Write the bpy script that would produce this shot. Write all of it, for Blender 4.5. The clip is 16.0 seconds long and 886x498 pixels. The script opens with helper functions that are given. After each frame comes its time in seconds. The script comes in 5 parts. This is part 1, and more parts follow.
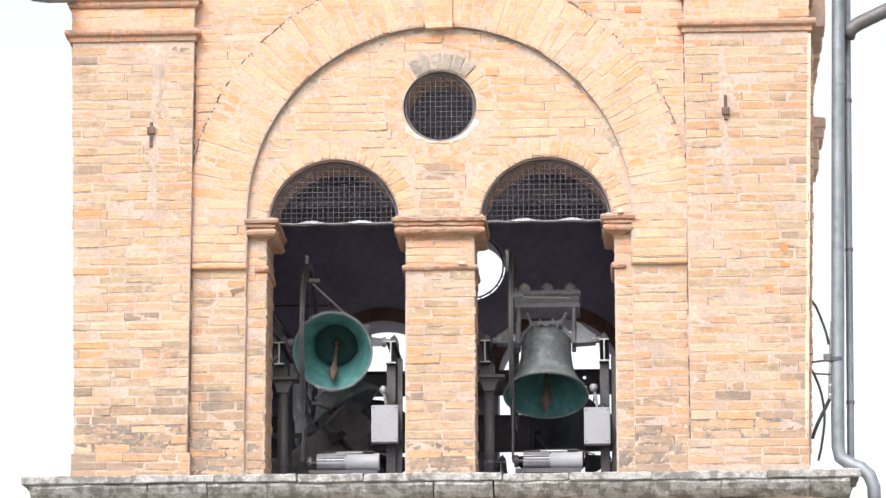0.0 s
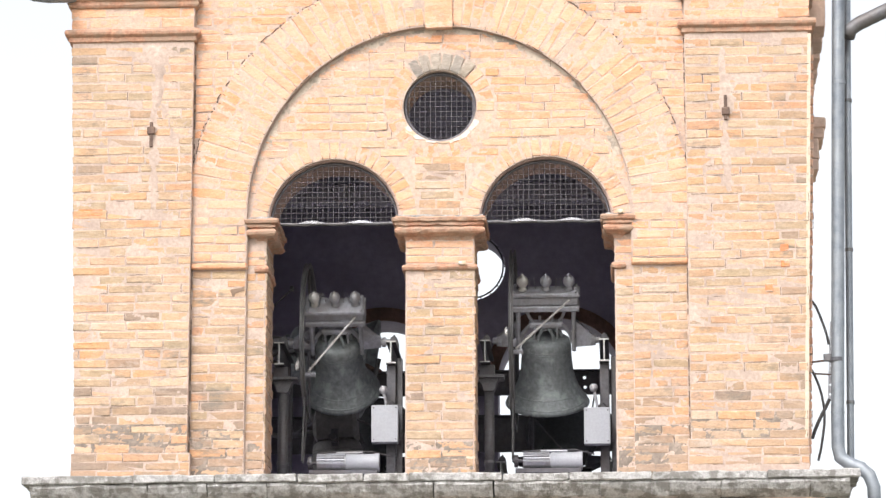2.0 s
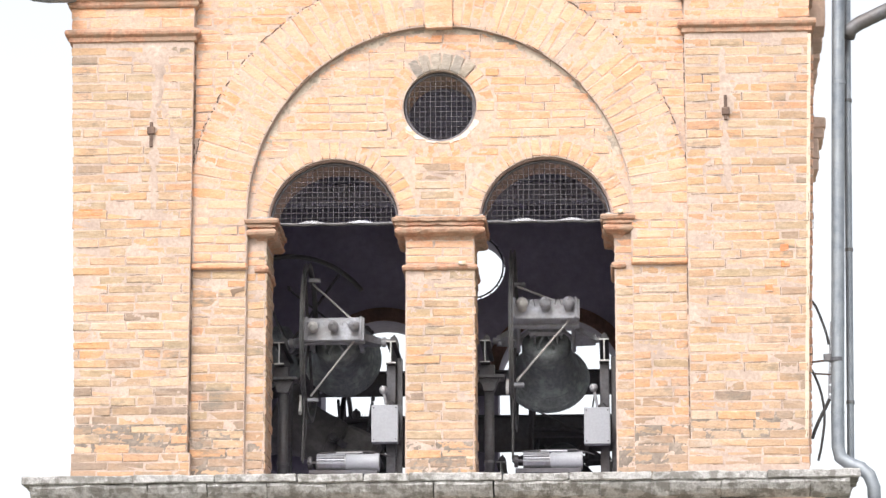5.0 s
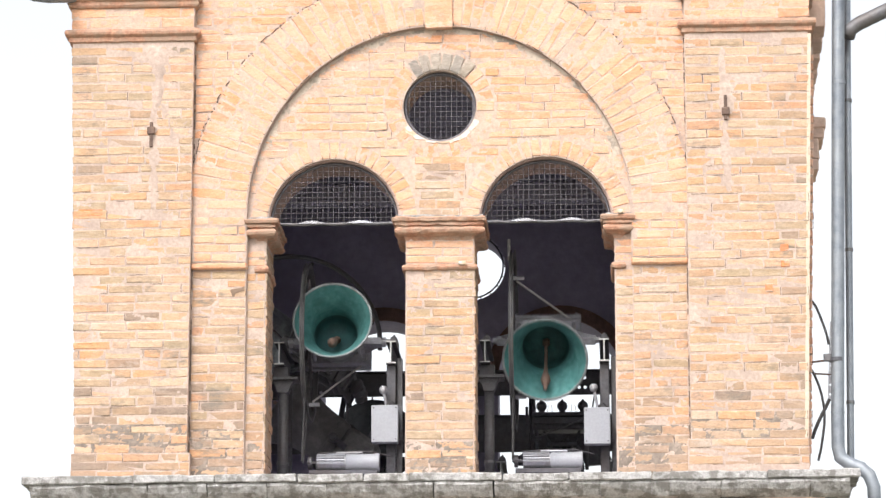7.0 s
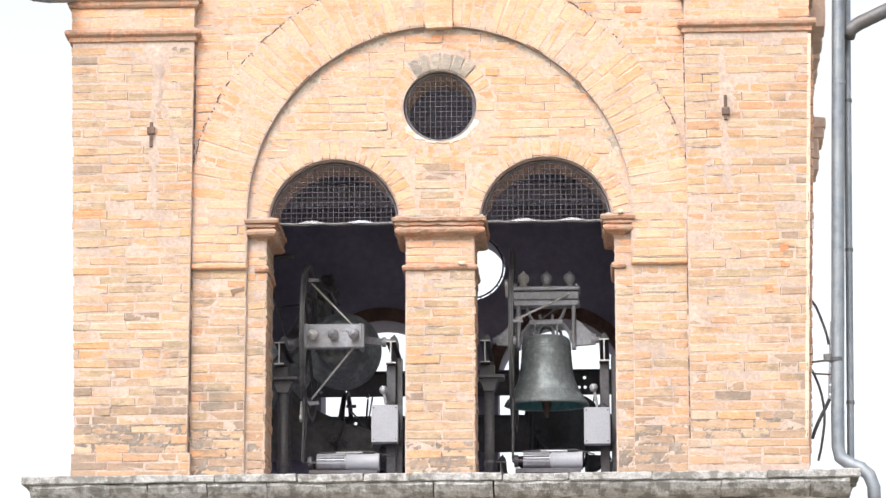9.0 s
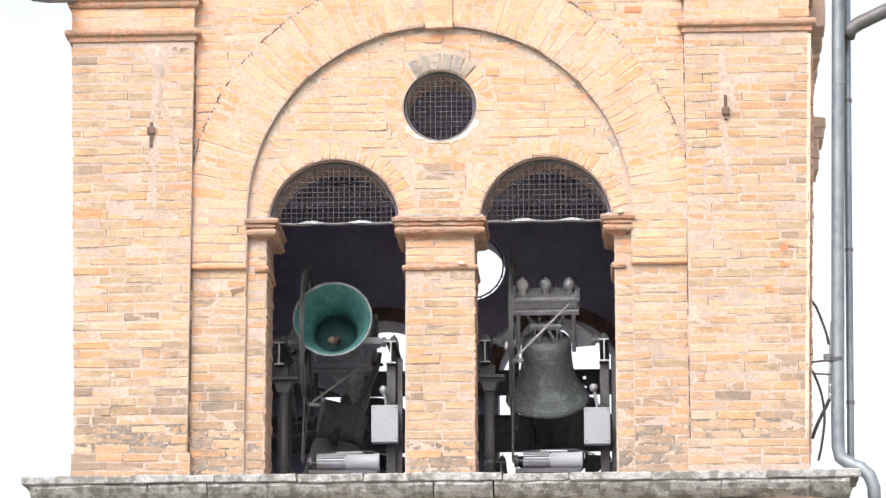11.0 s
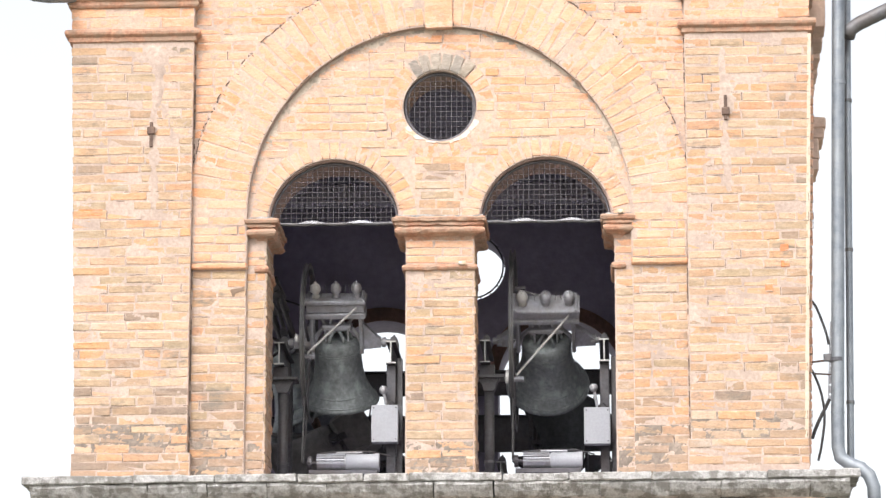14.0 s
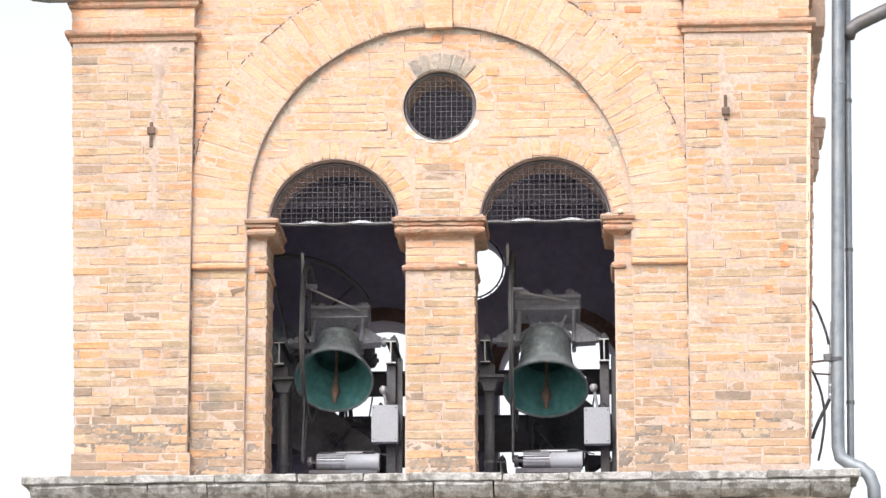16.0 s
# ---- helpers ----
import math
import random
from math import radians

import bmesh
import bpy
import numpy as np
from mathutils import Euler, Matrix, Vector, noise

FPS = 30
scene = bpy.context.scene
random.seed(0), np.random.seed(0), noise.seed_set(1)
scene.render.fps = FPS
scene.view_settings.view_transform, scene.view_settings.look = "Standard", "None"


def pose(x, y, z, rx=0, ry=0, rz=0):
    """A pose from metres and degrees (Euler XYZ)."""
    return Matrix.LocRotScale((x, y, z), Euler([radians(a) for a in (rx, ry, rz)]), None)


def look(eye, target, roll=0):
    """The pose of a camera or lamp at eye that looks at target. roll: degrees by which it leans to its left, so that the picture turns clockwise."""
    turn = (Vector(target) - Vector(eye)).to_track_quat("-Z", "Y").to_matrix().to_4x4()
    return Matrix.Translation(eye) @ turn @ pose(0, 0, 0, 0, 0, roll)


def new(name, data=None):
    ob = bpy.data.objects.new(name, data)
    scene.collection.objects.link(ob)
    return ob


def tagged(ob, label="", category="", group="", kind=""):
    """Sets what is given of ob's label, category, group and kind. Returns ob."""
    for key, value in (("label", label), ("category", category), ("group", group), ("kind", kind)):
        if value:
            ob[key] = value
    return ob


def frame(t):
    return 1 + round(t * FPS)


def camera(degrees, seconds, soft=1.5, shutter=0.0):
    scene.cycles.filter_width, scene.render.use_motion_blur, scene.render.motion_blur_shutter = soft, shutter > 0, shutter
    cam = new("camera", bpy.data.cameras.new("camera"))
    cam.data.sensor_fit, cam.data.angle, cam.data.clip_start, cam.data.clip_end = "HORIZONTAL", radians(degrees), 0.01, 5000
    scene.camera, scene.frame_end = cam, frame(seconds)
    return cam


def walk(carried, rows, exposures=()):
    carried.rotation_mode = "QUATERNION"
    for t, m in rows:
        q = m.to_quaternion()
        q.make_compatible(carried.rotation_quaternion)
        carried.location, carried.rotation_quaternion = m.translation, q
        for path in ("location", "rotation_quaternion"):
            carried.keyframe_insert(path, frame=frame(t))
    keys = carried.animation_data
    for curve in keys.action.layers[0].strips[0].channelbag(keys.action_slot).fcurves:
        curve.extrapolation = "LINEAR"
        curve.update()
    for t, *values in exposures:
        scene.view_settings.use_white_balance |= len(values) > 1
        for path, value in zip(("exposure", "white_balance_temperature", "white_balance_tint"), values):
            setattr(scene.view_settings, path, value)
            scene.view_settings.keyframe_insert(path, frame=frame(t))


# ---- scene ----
import collections

cam = camera(15.0, 16.0, soft=1.42, shutter=0.5)
EYE, AIM = (1.4272, -25.1692, -4.2349), (0.0376, 0.0, 1.6774)
walk(cam, [(0.0, look(EYE, AIM)), (16.0, look(EYE, AIM))])

# ---- light: bright overcast sky, a broad weak sun behind the viewer ----
SUN_ELEVATION, SUN_AZIMUTH = 48, 200
world = bpy.data.worlds.new("overcast")
scene.world = world
world.use_nodes = True
wn = world.node_tree.nodes
sky = wn.new("ShaderNodeTexSky")
sky.sky_type, sky.sun_disc = "NISHITA", False
sky.sun_elevation, sky.sun_rotation = radians(SUN_ELEVATION), radians(SUN_AZIMUTH)
sky.dust_density, sky.air_density = 4.0, 1.0
grey = wn.new("ShaderNodeHueSaturation")
grey.inputs["Saturation"].default_value = 0.22
world.node_tree.links.new(sky.outputs[0], grey.inputs["Color"])
world.node_tree.links.new(grey.outputs[0], wn["Background"].inputs[0])
wn["Background"].inputs[1].default_value = 0.15
sun = new("sun", bpy.data.lights.new("sun", "SUN"))
sun.data.energy, sun.data.angle, sun.data.color = 0.9, radians(30), (1.0, 0.965, 0.955)
sun.matrix_world = look((-12, -30, 36), (0, 0, 2))
scene.view_settings.exposure = 1.0


# ---- materials ----
def nodes_of(name):
    m = bpy.data.materials.new(name)
    m.use_nodes = True
    return m, m.node_tree.nodes, m.node_tree.links, m.node_tree.nodes["Principled BSDF"]


def noise_node(n, l, coord, scale, detail=5.0, rough=0.6):
    t = n.new("ShaderNodeTexNoise")
    t.inputs["Scale"].default_value, t.inputs["Detail"].default_value = scale, detail
    t.inputs["Roughness"].default_value = rough
    l.new(coord, t.inputs["Vector"])
    return t.outputs["Fac"]


def ramp(n, l, fac, stops, mode="LINEAR"):
    r = n.new("ShaderNodeValToRGB")
    r.color_ramp.interpolation = mode
    while len(r.color_ramp.elements) < len(stops):
        r.color_ramp.elements.new(0.5)
    for e, (p, c) in zip(r.color_ramp.elements, stops):
        e.position, e.color = p, (*c, 1.0) if len(c) == 3 else c
    l.new(fac, r.inputs[0])
    return r.outputs[0]


def mixed(n, l, fac, a, b, mode="MIX"):
    m = n.new("ShaderNodeMix")
    m.data_type, m.blend_type = "RGBA", mode
    for k, v in ((0, fac), (6, a), (7, b)):
        if isinstance(v, (int, float)):
            m.inputs[k].default_value = v
        elif isinstance(v, tuple):
            m.inputs[k].default_value = (*v, 1.0)
        else:
            l.new(v, m.inputs[k])
    return m.outputs[2]


def relief(n, l, bsdf, fac, depth, strength=0.6):
    b = n.new("ShaderNodeBump")
    b.inputs["Strength"].default_value, b.inputs["Distance"].default_value = strength, depth
    l.new(fac, b.inputs["Height"])
    l.new(b.outputs[0], bsdf.inputs["Normal"])


def surface(name, dark, light, stain=None, grain=30.0, broad=3.0, rough=0.8, metal=0.0, depth=0.003, cover=0.5, vary=True, lo=0.35, hi=0.65):
    """A two-scale mottled surface in the thing's own space."""
    m, n, l, b = nodes_of(name)
    co = n.new("ShaderNodeTexCoord").outputs["Object"]
    if vary:
        add = n.new("ShaderNodeVectorMath")
        info = n.new("ShaderNodeObjectInfo")
        sc = n.new("ShaderNodeVectorMath")
        sc.operation = "SCALE"
        sc.inputs[0].default_value = (7.0, 11.0, 5.0)
        l.new(info.outputs["Random"], sc.inputs["Scale"])
        l.new(co, add.inputs[0]), l.new(sc.outputs[0], add.inputs[1])
        co = add.outputs[0]
    fine = noise_node(n, l, co, grain, 6.0, 0.65)
    col = ramp(n, l, fine, [(0.3, dark), (0.72, light)])
    if stain:
        wide = noise_node(n, l, co, broad, 5.0, 0.6)
        fac = ramp(n, l, wide, [(lo, (0, 0, 0)), (hi, (cover, cover, cover))])
        col = mixed(n, l, fac, col, stain)
    l.new(col, b.inputs["Base Color"])
    b.inputs["Roughness"].default_value, b.inputs["Metallic"].default_value = rough, metal
    relief(n, l, b, fine, depth)
    return m




def scaled(n, l, a, op, b):
    m = n.new("ShaderNodeMath")
    m.operation = op
    for k, v in enumerate((a, b)):
        if isinstance(v, (int, float)):
            m.inputs[k].default_value = v
        else:
            l.new(v, m.inputs[k])
    return m.outputs[0]


def brick_surface(name, stops, smear, dirt, wash=0.5, lime=(0.60, 0.49, 0.41)):
    """Old fired brick: each its own tone, mortar dragged over its arrises, lime smears and weathering across the wall."""
    m, n, l, b = nodes_of(name)
    info = n.new("ShaderNodeObjectInfo")
    pos = n.new("ShaderNodeNewGeometry").outputs["Position"]
    lengthwise = n.new("ShaderNodeVectorMath")
    lengthwise.operation = "MULTIPLY"
    lengthwise.inputs[1].default_value = (0.5, 1.0, 1.25)
    l.new(pos, lengthwise.inputs[0])
    pos = lengthwise.outputs[0]
    col = ramp(n, l, info.outputs["Random"], stops)
    # softer and harder parts within one brick
    cloud = noise_node(n, l, pos, 9.0, 6.0, 0.7)
    col = mixed(n, l, 1.0, col, ramp(n, l, cloud, [(0.3, (0.80, 0.82, 0.86)), (0.5, (1.0, 1.0, 1.0)), (0.7, (1.14, 1.08, 1.02))]), "MULTIPLY")
    fine = noise_node(n, l, pos, 70.0, 8.0, 0.75)
    tone = ramp(n, l, fine, [(0.28, (0.66, 0.63, 0.60)), (0.5, (1.0, 1.0, 1.0)), (0.72, (1.16, 1.16, 1.16))])
    col = mixed(n, l, 1.0, col, tone, "MULTIPLY")
    mid = noise_node(n, l, pos, 17.0, 9.0, 0.74)
    col = mixed(n, l, ramp(n, l, mid, [(0.46, (0, 0, 0)), (0.64, (smear, smear, smear))]), col, tuple(c * 1.13 for c in lime))
    pale = noise_node(n, l, pos, 1.7, 6.0, 0.7)
    col = mixed(n, l, ramp(n, l, pale, [(0.46, (0, 0, 0)), (0.62, (smear * 0.6, smear * 0.6, smear * 0.6))]), col, tuple(c * 1.07 for c in lime))
    # mortar dragged over the edges of the brick
    box_co = n.new("ShaderNodeSeparateXYZ")
    l.new(n.new("ShaderNodeTexCoord").outputs["Generated"], box_co.inputs[0])
    off = [scaled(n, l, scaled(n, l, scaled(n, l, box_co.outputs[k], "SUBTRACT", 0.5), "ABSOLUTE", 0.0), "MULTIPLY", w) for k, w in ((0, -0.24), (2, -0.064))]
    near = scaled(n, l, scaled(n, l, off[0], "ADD", 0.12), "MINIMUM", scaled(n, l, off[1], "ADD", 0.032))
    rag = scaled(n, l, noise_node(n, l, pos, 28.0, 7.0, 0.7), "MULTIPLY", 0.075)
    edge = scaled(n, l, scaled(n, l, near, "ADD", 0.0365), "SUBTRACT", rag)
    col = mixed(n, l, ramp(n, l, edge, [(0.0, (0.75, 0.75, 0.75)), (0.004, (0.0, 0.0, 0.0))]), col, lime)
    # grey lime wash left in patches, and dark crusts
    veil = noise_node(n, l, pos, 3.1, 10.0, 0.78)
    col = mixed(n, l, ramp(n, l, veil, [(0.57, (0, 0, 0)), (0.63, (wash, wash, wash))]), col, (0.60, 0.545, 0.50))
    wide = noise_node(n, l, pos, 4.2, 9.0, 0.74)
    col = mixed(n, l, ramp(n, l, wide, [(0.55, (0, 0, 0)), (0.66, (dirt, dirt, dirt))]), col, (0.22, 0.185, 0.15))
    l.new(col, b.inputs["Base Color"])
    b.inputs["Roughness"].default_value = 0.92
    relief(n, l, b, scaled(n, l, fine, "ADD", mid), 0.007, 0.55)
    return m


BRICK = brick_surface("weathered_brick", [(0.0, (0.500, 0.330, 0.211)), (0.12, (0.408, 0.303, 0.193)), (0.24, (0.541, 0.350, 0.235)), (0.36, (0.602, 0.308, 0.150)), (0.46, (0.449, 0.322, 0.198)), (0.56, (0.571, 0.388, 0.268)), (0.66, (0.510, 0.350, 0.221)),
                                          (0.74, (0.585, 0.334, 0.179)), (0.82, (0.410, 0.301, 0.194)), (0.90, (0.550, 0.286, 0.160)), (1.0, (0.540, 0.401, 0.291))], 0.28, 0.9, 0.28, (0.620, 0.487, 0.388))
PEACH = brick_surface("limed_peach_brick", [(0.0, (0.679, 0.356, 0.210)), (0.2, (0.698, 0.416, 0.270)), (0.4, (0.689, 0.310, 0.145)), (0.6, (0.679, 0.398, 0.250)), (0.8, (0.660, 0.319, 0.170)), (1.0, (0.698, 0.444, 0.310))], 0.38, 0.3, 0.35, (0.660, 0.476, 0.375))
# stained brick of the wall foot, also the shade deeper in the reveals
STAINSHADE = brick_surface("dark_stained_and_shaded_brick", [(0.0, (0.376, 0.254, 0.165)), (0.25, (0.502, 0.318, 0.190)), (0.45, (0.274, 0.201, 0.155)), (0.65, (0.479, 0.334, 0.225)), (0.8, (0.570, 0.318, 0.170)), (1.0, (0.319, 0.228, 0.170))], 0.25, 0.9, 0.35, (0.513, 0.398, 0.315))
REDDISH = brick_surface("vivid_orange_brick", [(0.0, (0.68, 0.24, 0.09)), (1.0, (0.62, 0.22, 0.10))], 0.2, 0.2)
RETURN = brick_surface("pinkish_red_brick", [(0.0, (0.62, 0.31, 0.20)), (0.5, (0.66, 0.40, 0.28)), (1.0, (0.55, 0.27, 0.17))], 0.3, 0.2)
GREYED = brick_surface("grey_weathered_brick", [(0.0, (0.22, 0.20, 0.18)), (0.4, (0.32, 0.28, 0.23)), (0.7, (0.18, 0.165, 0.155)), (1.0, (0.40, 0.33, 0.25))], 0.5, 0.6)
WARMLIME = surface("cream_lime_mortar", (0.485, 0.344, 0.267), (0.698, 0.525, 0.421), (0.427, 0.307, 0.238), 34, 4.0, 0.95, 0, 0.008, 0.5, False)
GRIMYLIME = surface("splashed_grimy_mortar", (0.22, 0.18, 0.15), (0.44, 0.36, 0.30), (0.15, 0.125, 0.105), 34, 7.0, 0.95, 0, 0.008, 0.7, False)
LIME = surface("lime_mortar", (0.440, 0.331, 0.274), (0.690, 0.544, 0.459), (0.345, 0.262, 0.220), 34, 4.0, 0.95, 0, 0.008, 0.6, False)
PATCH = surface("pale_lime_patch", (0.56, 0.47, 0.37), (0.72, 0.63, 0.52), (0.52, 0.36, 0.23), 26, 7, 0.95, 0, 0.006, 0.4)
TERRA = surface("worn_terracotta", (0.340, 0.158, 0.102), (0.620, 0.363, 0.242), (0.400, 0.288, 0.214), 34, 9, 0.9, 0, 0.014, 0.75, True, 0.42, 0.56)
STONE = surface("lichened_stone", (0.328, 0.312, 0.304), (0.615, 0.599, 0.595), (0.199, 0.188, 0.171), 46, 11, 0.95, 0, 0.034, 0.85, True, 0.46, 0.58)
# inner masonry, raised and tinted purple to imitate haze over the dark belfry
HAZETINT = surface("haze_tinted_inner_masonry", (0.342, 0.318, 0.411), (0.476, 0.446, 0.557), (0.269, 0.243, 0.312), 14, 1.6, 0.95, 0, 0.01, 0.6, False)
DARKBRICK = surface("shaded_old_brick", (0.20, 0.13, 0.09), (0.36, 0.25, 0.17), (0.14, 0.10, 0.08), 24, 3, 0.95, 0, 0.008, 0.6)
BRONZE = surface("weathered_bronze_outside", (0.150, 0.165, 0.171), (0.288, 0.311, 0.317), (0.504, 0.573, 0.567), 26, 10, 0.5, 0.25, 0.0015, 0.6, True, 0.5, 0.72)
VERDIGRIS = surface("verdigris_bell_inside", (0.049, 0.194, 0.192), (0.132, 0.348, 0.337), (0.044, 0.125, 0.127), 16, 7, 0.75, 0.1, 0.002, 0.6)
STEEL = surface("galvanised_painted_steel", (0.358, 0.371, 0.416), (0.576, 0.589, 0.650), (0.256, 0.230, 0.208), 40, 6, 0.5, 0.3, 0.001, 0.6)
WHEELSTEEL = surface("worn_dark_wheel_steel", (0.06, 0.06, 0.065), (0.15, 0.15, 0.155), (0.20, 0.19, 0.18), 30, 7, 0.5, 0.3, 0.001, 0.6)
# near-black copy of the bronze, with the far bells' shade in its colour
SHADEBRONZE = surface("shade_darkened_bronze", (0.035, 0.037, 0.04), (0.07, 0.074, 0.078), None, 26, 10, 0.6, 0.2, 0.0015)
# paler brown bronze; light from the openings is put into this colour
LITBRONZE = surface("light_lifted_brown_bronze", (0.134, 0.128, 0.125), (0.242, 0.232, 0.222), (0.094, 0.088, 0.084), 20, 6, 0.75, 0.0, 0.002, 0.6)
DARKSTEEL = surface("dark_painted_steel", (0.068, 0.068, 0.080), (0.135, 0.135, 0.152), (0.090, 0.068, 0.056), 30, 4, 0.55, 0.3, 0.001, 0.5)
PALESTEEL = surface("pale_painted_steel_end", (0.560, 0.560, 0.552), (0.739, 0.739, 0.736), (0.426, 0.392, 0.345), 40, 8, 0.5, 0.0, 0.001, 0.5)
MIDSTEEL = surface("grey_painted_steel", (0.11, 0.11, 0.12), (0.19, 0.19, 0.20), (0.13, 0.11, 0.10), 40, 6, 0.55, 0.3, 0.001, 0.6)
# darker lining colour that carries the shade deep in a bell
DEEPSHADE = surface("depth_shade_crown_inside", (0.018, 0.08, 0.085), (0.045, 0.15, 0.155), (0.03, 0.06, 0.06), 14, 6, 0.7, 0.2, 0.002, 0.6)
SIDEBRICK = surface("pinkish_side_brick", (0.60, 0.40, 0.31), (0.78, 0.58, 0.46), (0.54, 0.42, 0.34), 34, 6, 0.92, 0, 0.008, 0.5)
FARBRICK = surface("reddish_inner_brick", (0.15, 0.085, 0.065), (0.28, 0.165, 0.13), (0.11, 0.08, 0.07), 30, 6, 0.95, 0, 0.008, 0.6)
SOFFIT = surface("smoky_soffit_brick", (0.42, 0.28, 0.24), (0.62, 0.45, 0.40), (0.30, 0.22, 0.20), 26, 7, 0.95, 0, 0.012, 0.6)
FILLET = surface("weathered_lime_fillet", (0.504, 0.414, 0.335), (0.666, 0.563, 0.464), (0.243, 0.207, 0.172), 34, 9, 0.95, 0, 0.008, 0.75, True, 0.5, 0.6)
WHITELIME = surface("fresh_white_lime", (0.60, 0.54, 0.48), (0.80, 0.76, 0.71), (0.62, 0.44, 0.29), 30, 14, 0.95, 0, 0.012, 0.9, True, 0.44, 0.54)
# dark brown for joints and gaps, with their shadow in the colour
CREVICE = surface("shadow_dark_open_joints", (0.07, 0.05, 0.04), (0.17, 0.12, 0.09), (0.24, 0.17, 0.12), 40, 9, 0.95, 0, 0.002, 0.5)
RUST = surface("rusty_iron", (0.13, 0.08, 0.06), (0.27, 0.18, 0.14), (0.07, 0.05, 0.045), 40, 9, 0.8, 0.3, 0.002, 0.6)
BOXGREY = surface("light_grey_enclosure", (0.338, 0.350, 0.384), (0.413, 0.425, 0.461), (0.288, 0.288, 0.307), 60, 4, 0.45, 0.0, 0.0005, 0.4)
ZINC = surface("weathered_zinc", (0.15, 0.17, 0.20), (0.25, 0.275, 0.31), (0.32, 0.34, 0.36), 16, 5, 0.5, 0.3, 0.001, 0.6)
CABLE = surface("dark_cable", (0.045, 0.043, 0.045), (0.09, 0.085, 0.085), None, 30, 4, 0.6, 0.0, 0.0005)
WIRE = surface("grille_wire", (0.107, 0.100, 0.109), (0.189, 0.176, 0.189), None, 50, 4, 0.6, 0.5, 0.0005)
FEATHER = surface("white_grey_feathers", (0.72, 0.72, 0.75), (0.86, 0.86, 0.88), (0.55, 0.56, 0.60), 60, 14, 0.85, 0.0, 0.001, 0.4)
DARKFEATHER = surface("slate_feathers", (0.12, 0.12, 0.14), (0.22, 0.22, 0.25), None, 60, 14, 0.85, 0.0, 0.001)
GROUND = surface("distant_ground", (0.17, 0.165, 0.14), (0.30, 0.275, 0.23), (0.13, 0.14, 0.08), 0.5, 0.02, 0.95, 0, 0.02, 0.7, False)
ROOF = surface("clay_roof", (0.28, 0.14, 0.09), (0.42, 0.24, 0.15), (0.2, 0.15, 0.11), 12, 2, 0.9, 0, 0.01, 0.5)


# ---- mesh helpers ----
def part(name, bm, material, parent=None, label="", smooth=False):
    bmesh.ops.recalc_face_normals(bm, faces=bm.faces[:])
    me = bpy.data.meshes.new(name)
    bm.to_mesh(me)
    bm.free()
    me.materials.append(material)
    if smooth:
        for p in me.polygons:
            p.use_smooth = True
    ob = new(name, me)
    ob.parent = parent
    if label:
        ob["label"] = label
    return ob


def empty(name, m, label, category, group="", kind=""):
    ob = new(name)
    ob.empty_display_size = 0.1
    ob.matrix_world = m
    return tagged(ob, label, category, group, kind)


def box(bm, x0, x1, y0, y1, z0, z1, bevel=0.0):
    r = bmesh.ops.create_cube(bm, size=1.0)["verts"]
    for v in r:
        v.co = ((x0 + x1) / 2 + v.co.x * (x1 - x0), (y0 + y1) / 2 + v.co.y * (y1 - y0), (z0 + z1) / 2 + v.co.z * (z1 - z0))
    if bevel:
        edges = list({e for v in r for e in v.link_edges})
        bmesh.ops.bevel(bm, geom=edges, offset=bevel, segments=1, affect="EDGES")
    return bm


def boxed(*a, **k):
    return box(bmesh.new(), *a, **k)


def tube(bm, points, radius, n=10):
    """A round rod along a row of points."""
    pts = [Vector(p) for p in points]
    rings = []
    for i, p in enumerate(pts):
        way = (pts[min(i + 1, len(pts) - 1)] - pts[max(i - 1, 0)]).normalized()
        side = way.orthogonal().normalized() if i == 0 else (side - way * side.dot(way)).normalized()
        up = way.cross(side)
        rings.append([bm.verts.new(p + (side * math.cos(a) + up * math.sin(a)) * radius) for a in (2 * math.pi * k / n for k in range(n))])
    for a, b in zip(rings, rings[1:]):
        for k in range(n):
            bm.faces.new((a[k], a[(k + 1) % n], b[(k + 1) % n], b[k]))
    bm.faces.new(rings[0]), bm.faces.new(rings[-1])
    return bm


def rod(points, radius, n=10):
    return tube(bmesh.new(), points, radius, n)


def lathe(bm, profile, n=40, m=None):
    """Turn rows of (radius, height) about z; ends at radius 0 close."""
    m = m or Matrix()
    rings = []
    for r, z in profile:
        if r <= 1e-5:
            rings.append([bm.verts.new(m @ Vector((0, 0, z)))])
        else:
            rings.append([bm.verts.new(m @ Vector((r * math.cos(2 * math.pi * k / n), r * math.sin(2 * math.pi * k / n), z))) for k in range(n)])
    for a, b in zip(rings, rings[1:]):
        for k in range(n):
            j = (k + 1) % n
            if len(a) > 1 and len(b) > 1:
                bm.faces.new((a[k], a[j], b[j], b[k]))
            elif len(b) > 1:
                bm.faces.new((a[0], b[j], b[k]))
            elif len(a) > 1:
                bm.faces.new((a[k], a[j], b[0]))
    return bm


def plate(loops, y0, y1):
    """A slab in the x-z plane with the first loop as outline and the others as holes, from y0 to y1."""
    bm = bmesh.new()
    for loop in loops:
        vs = [bm.verts.new((x, y0, z)) for x, z in loop]
        for i in range(len(vs)):
            bm.edges.new((vs[i], vs[(i + 1) % len(vs)]))
    bmesh.ops.triangle_fill(bm, use_beauty=True, use_dissolve=False, edges=bm.edges[:])
    r = bmesh.ops.extrude_face_region(bm, geom=bm.faces[:])
    bmesh.ops.translate(bm, verts=[g for g in r["geom"] if isinstance(g, bmesh.types.BMVert)], vec=(0, y1 - y0, 0))
    return bm


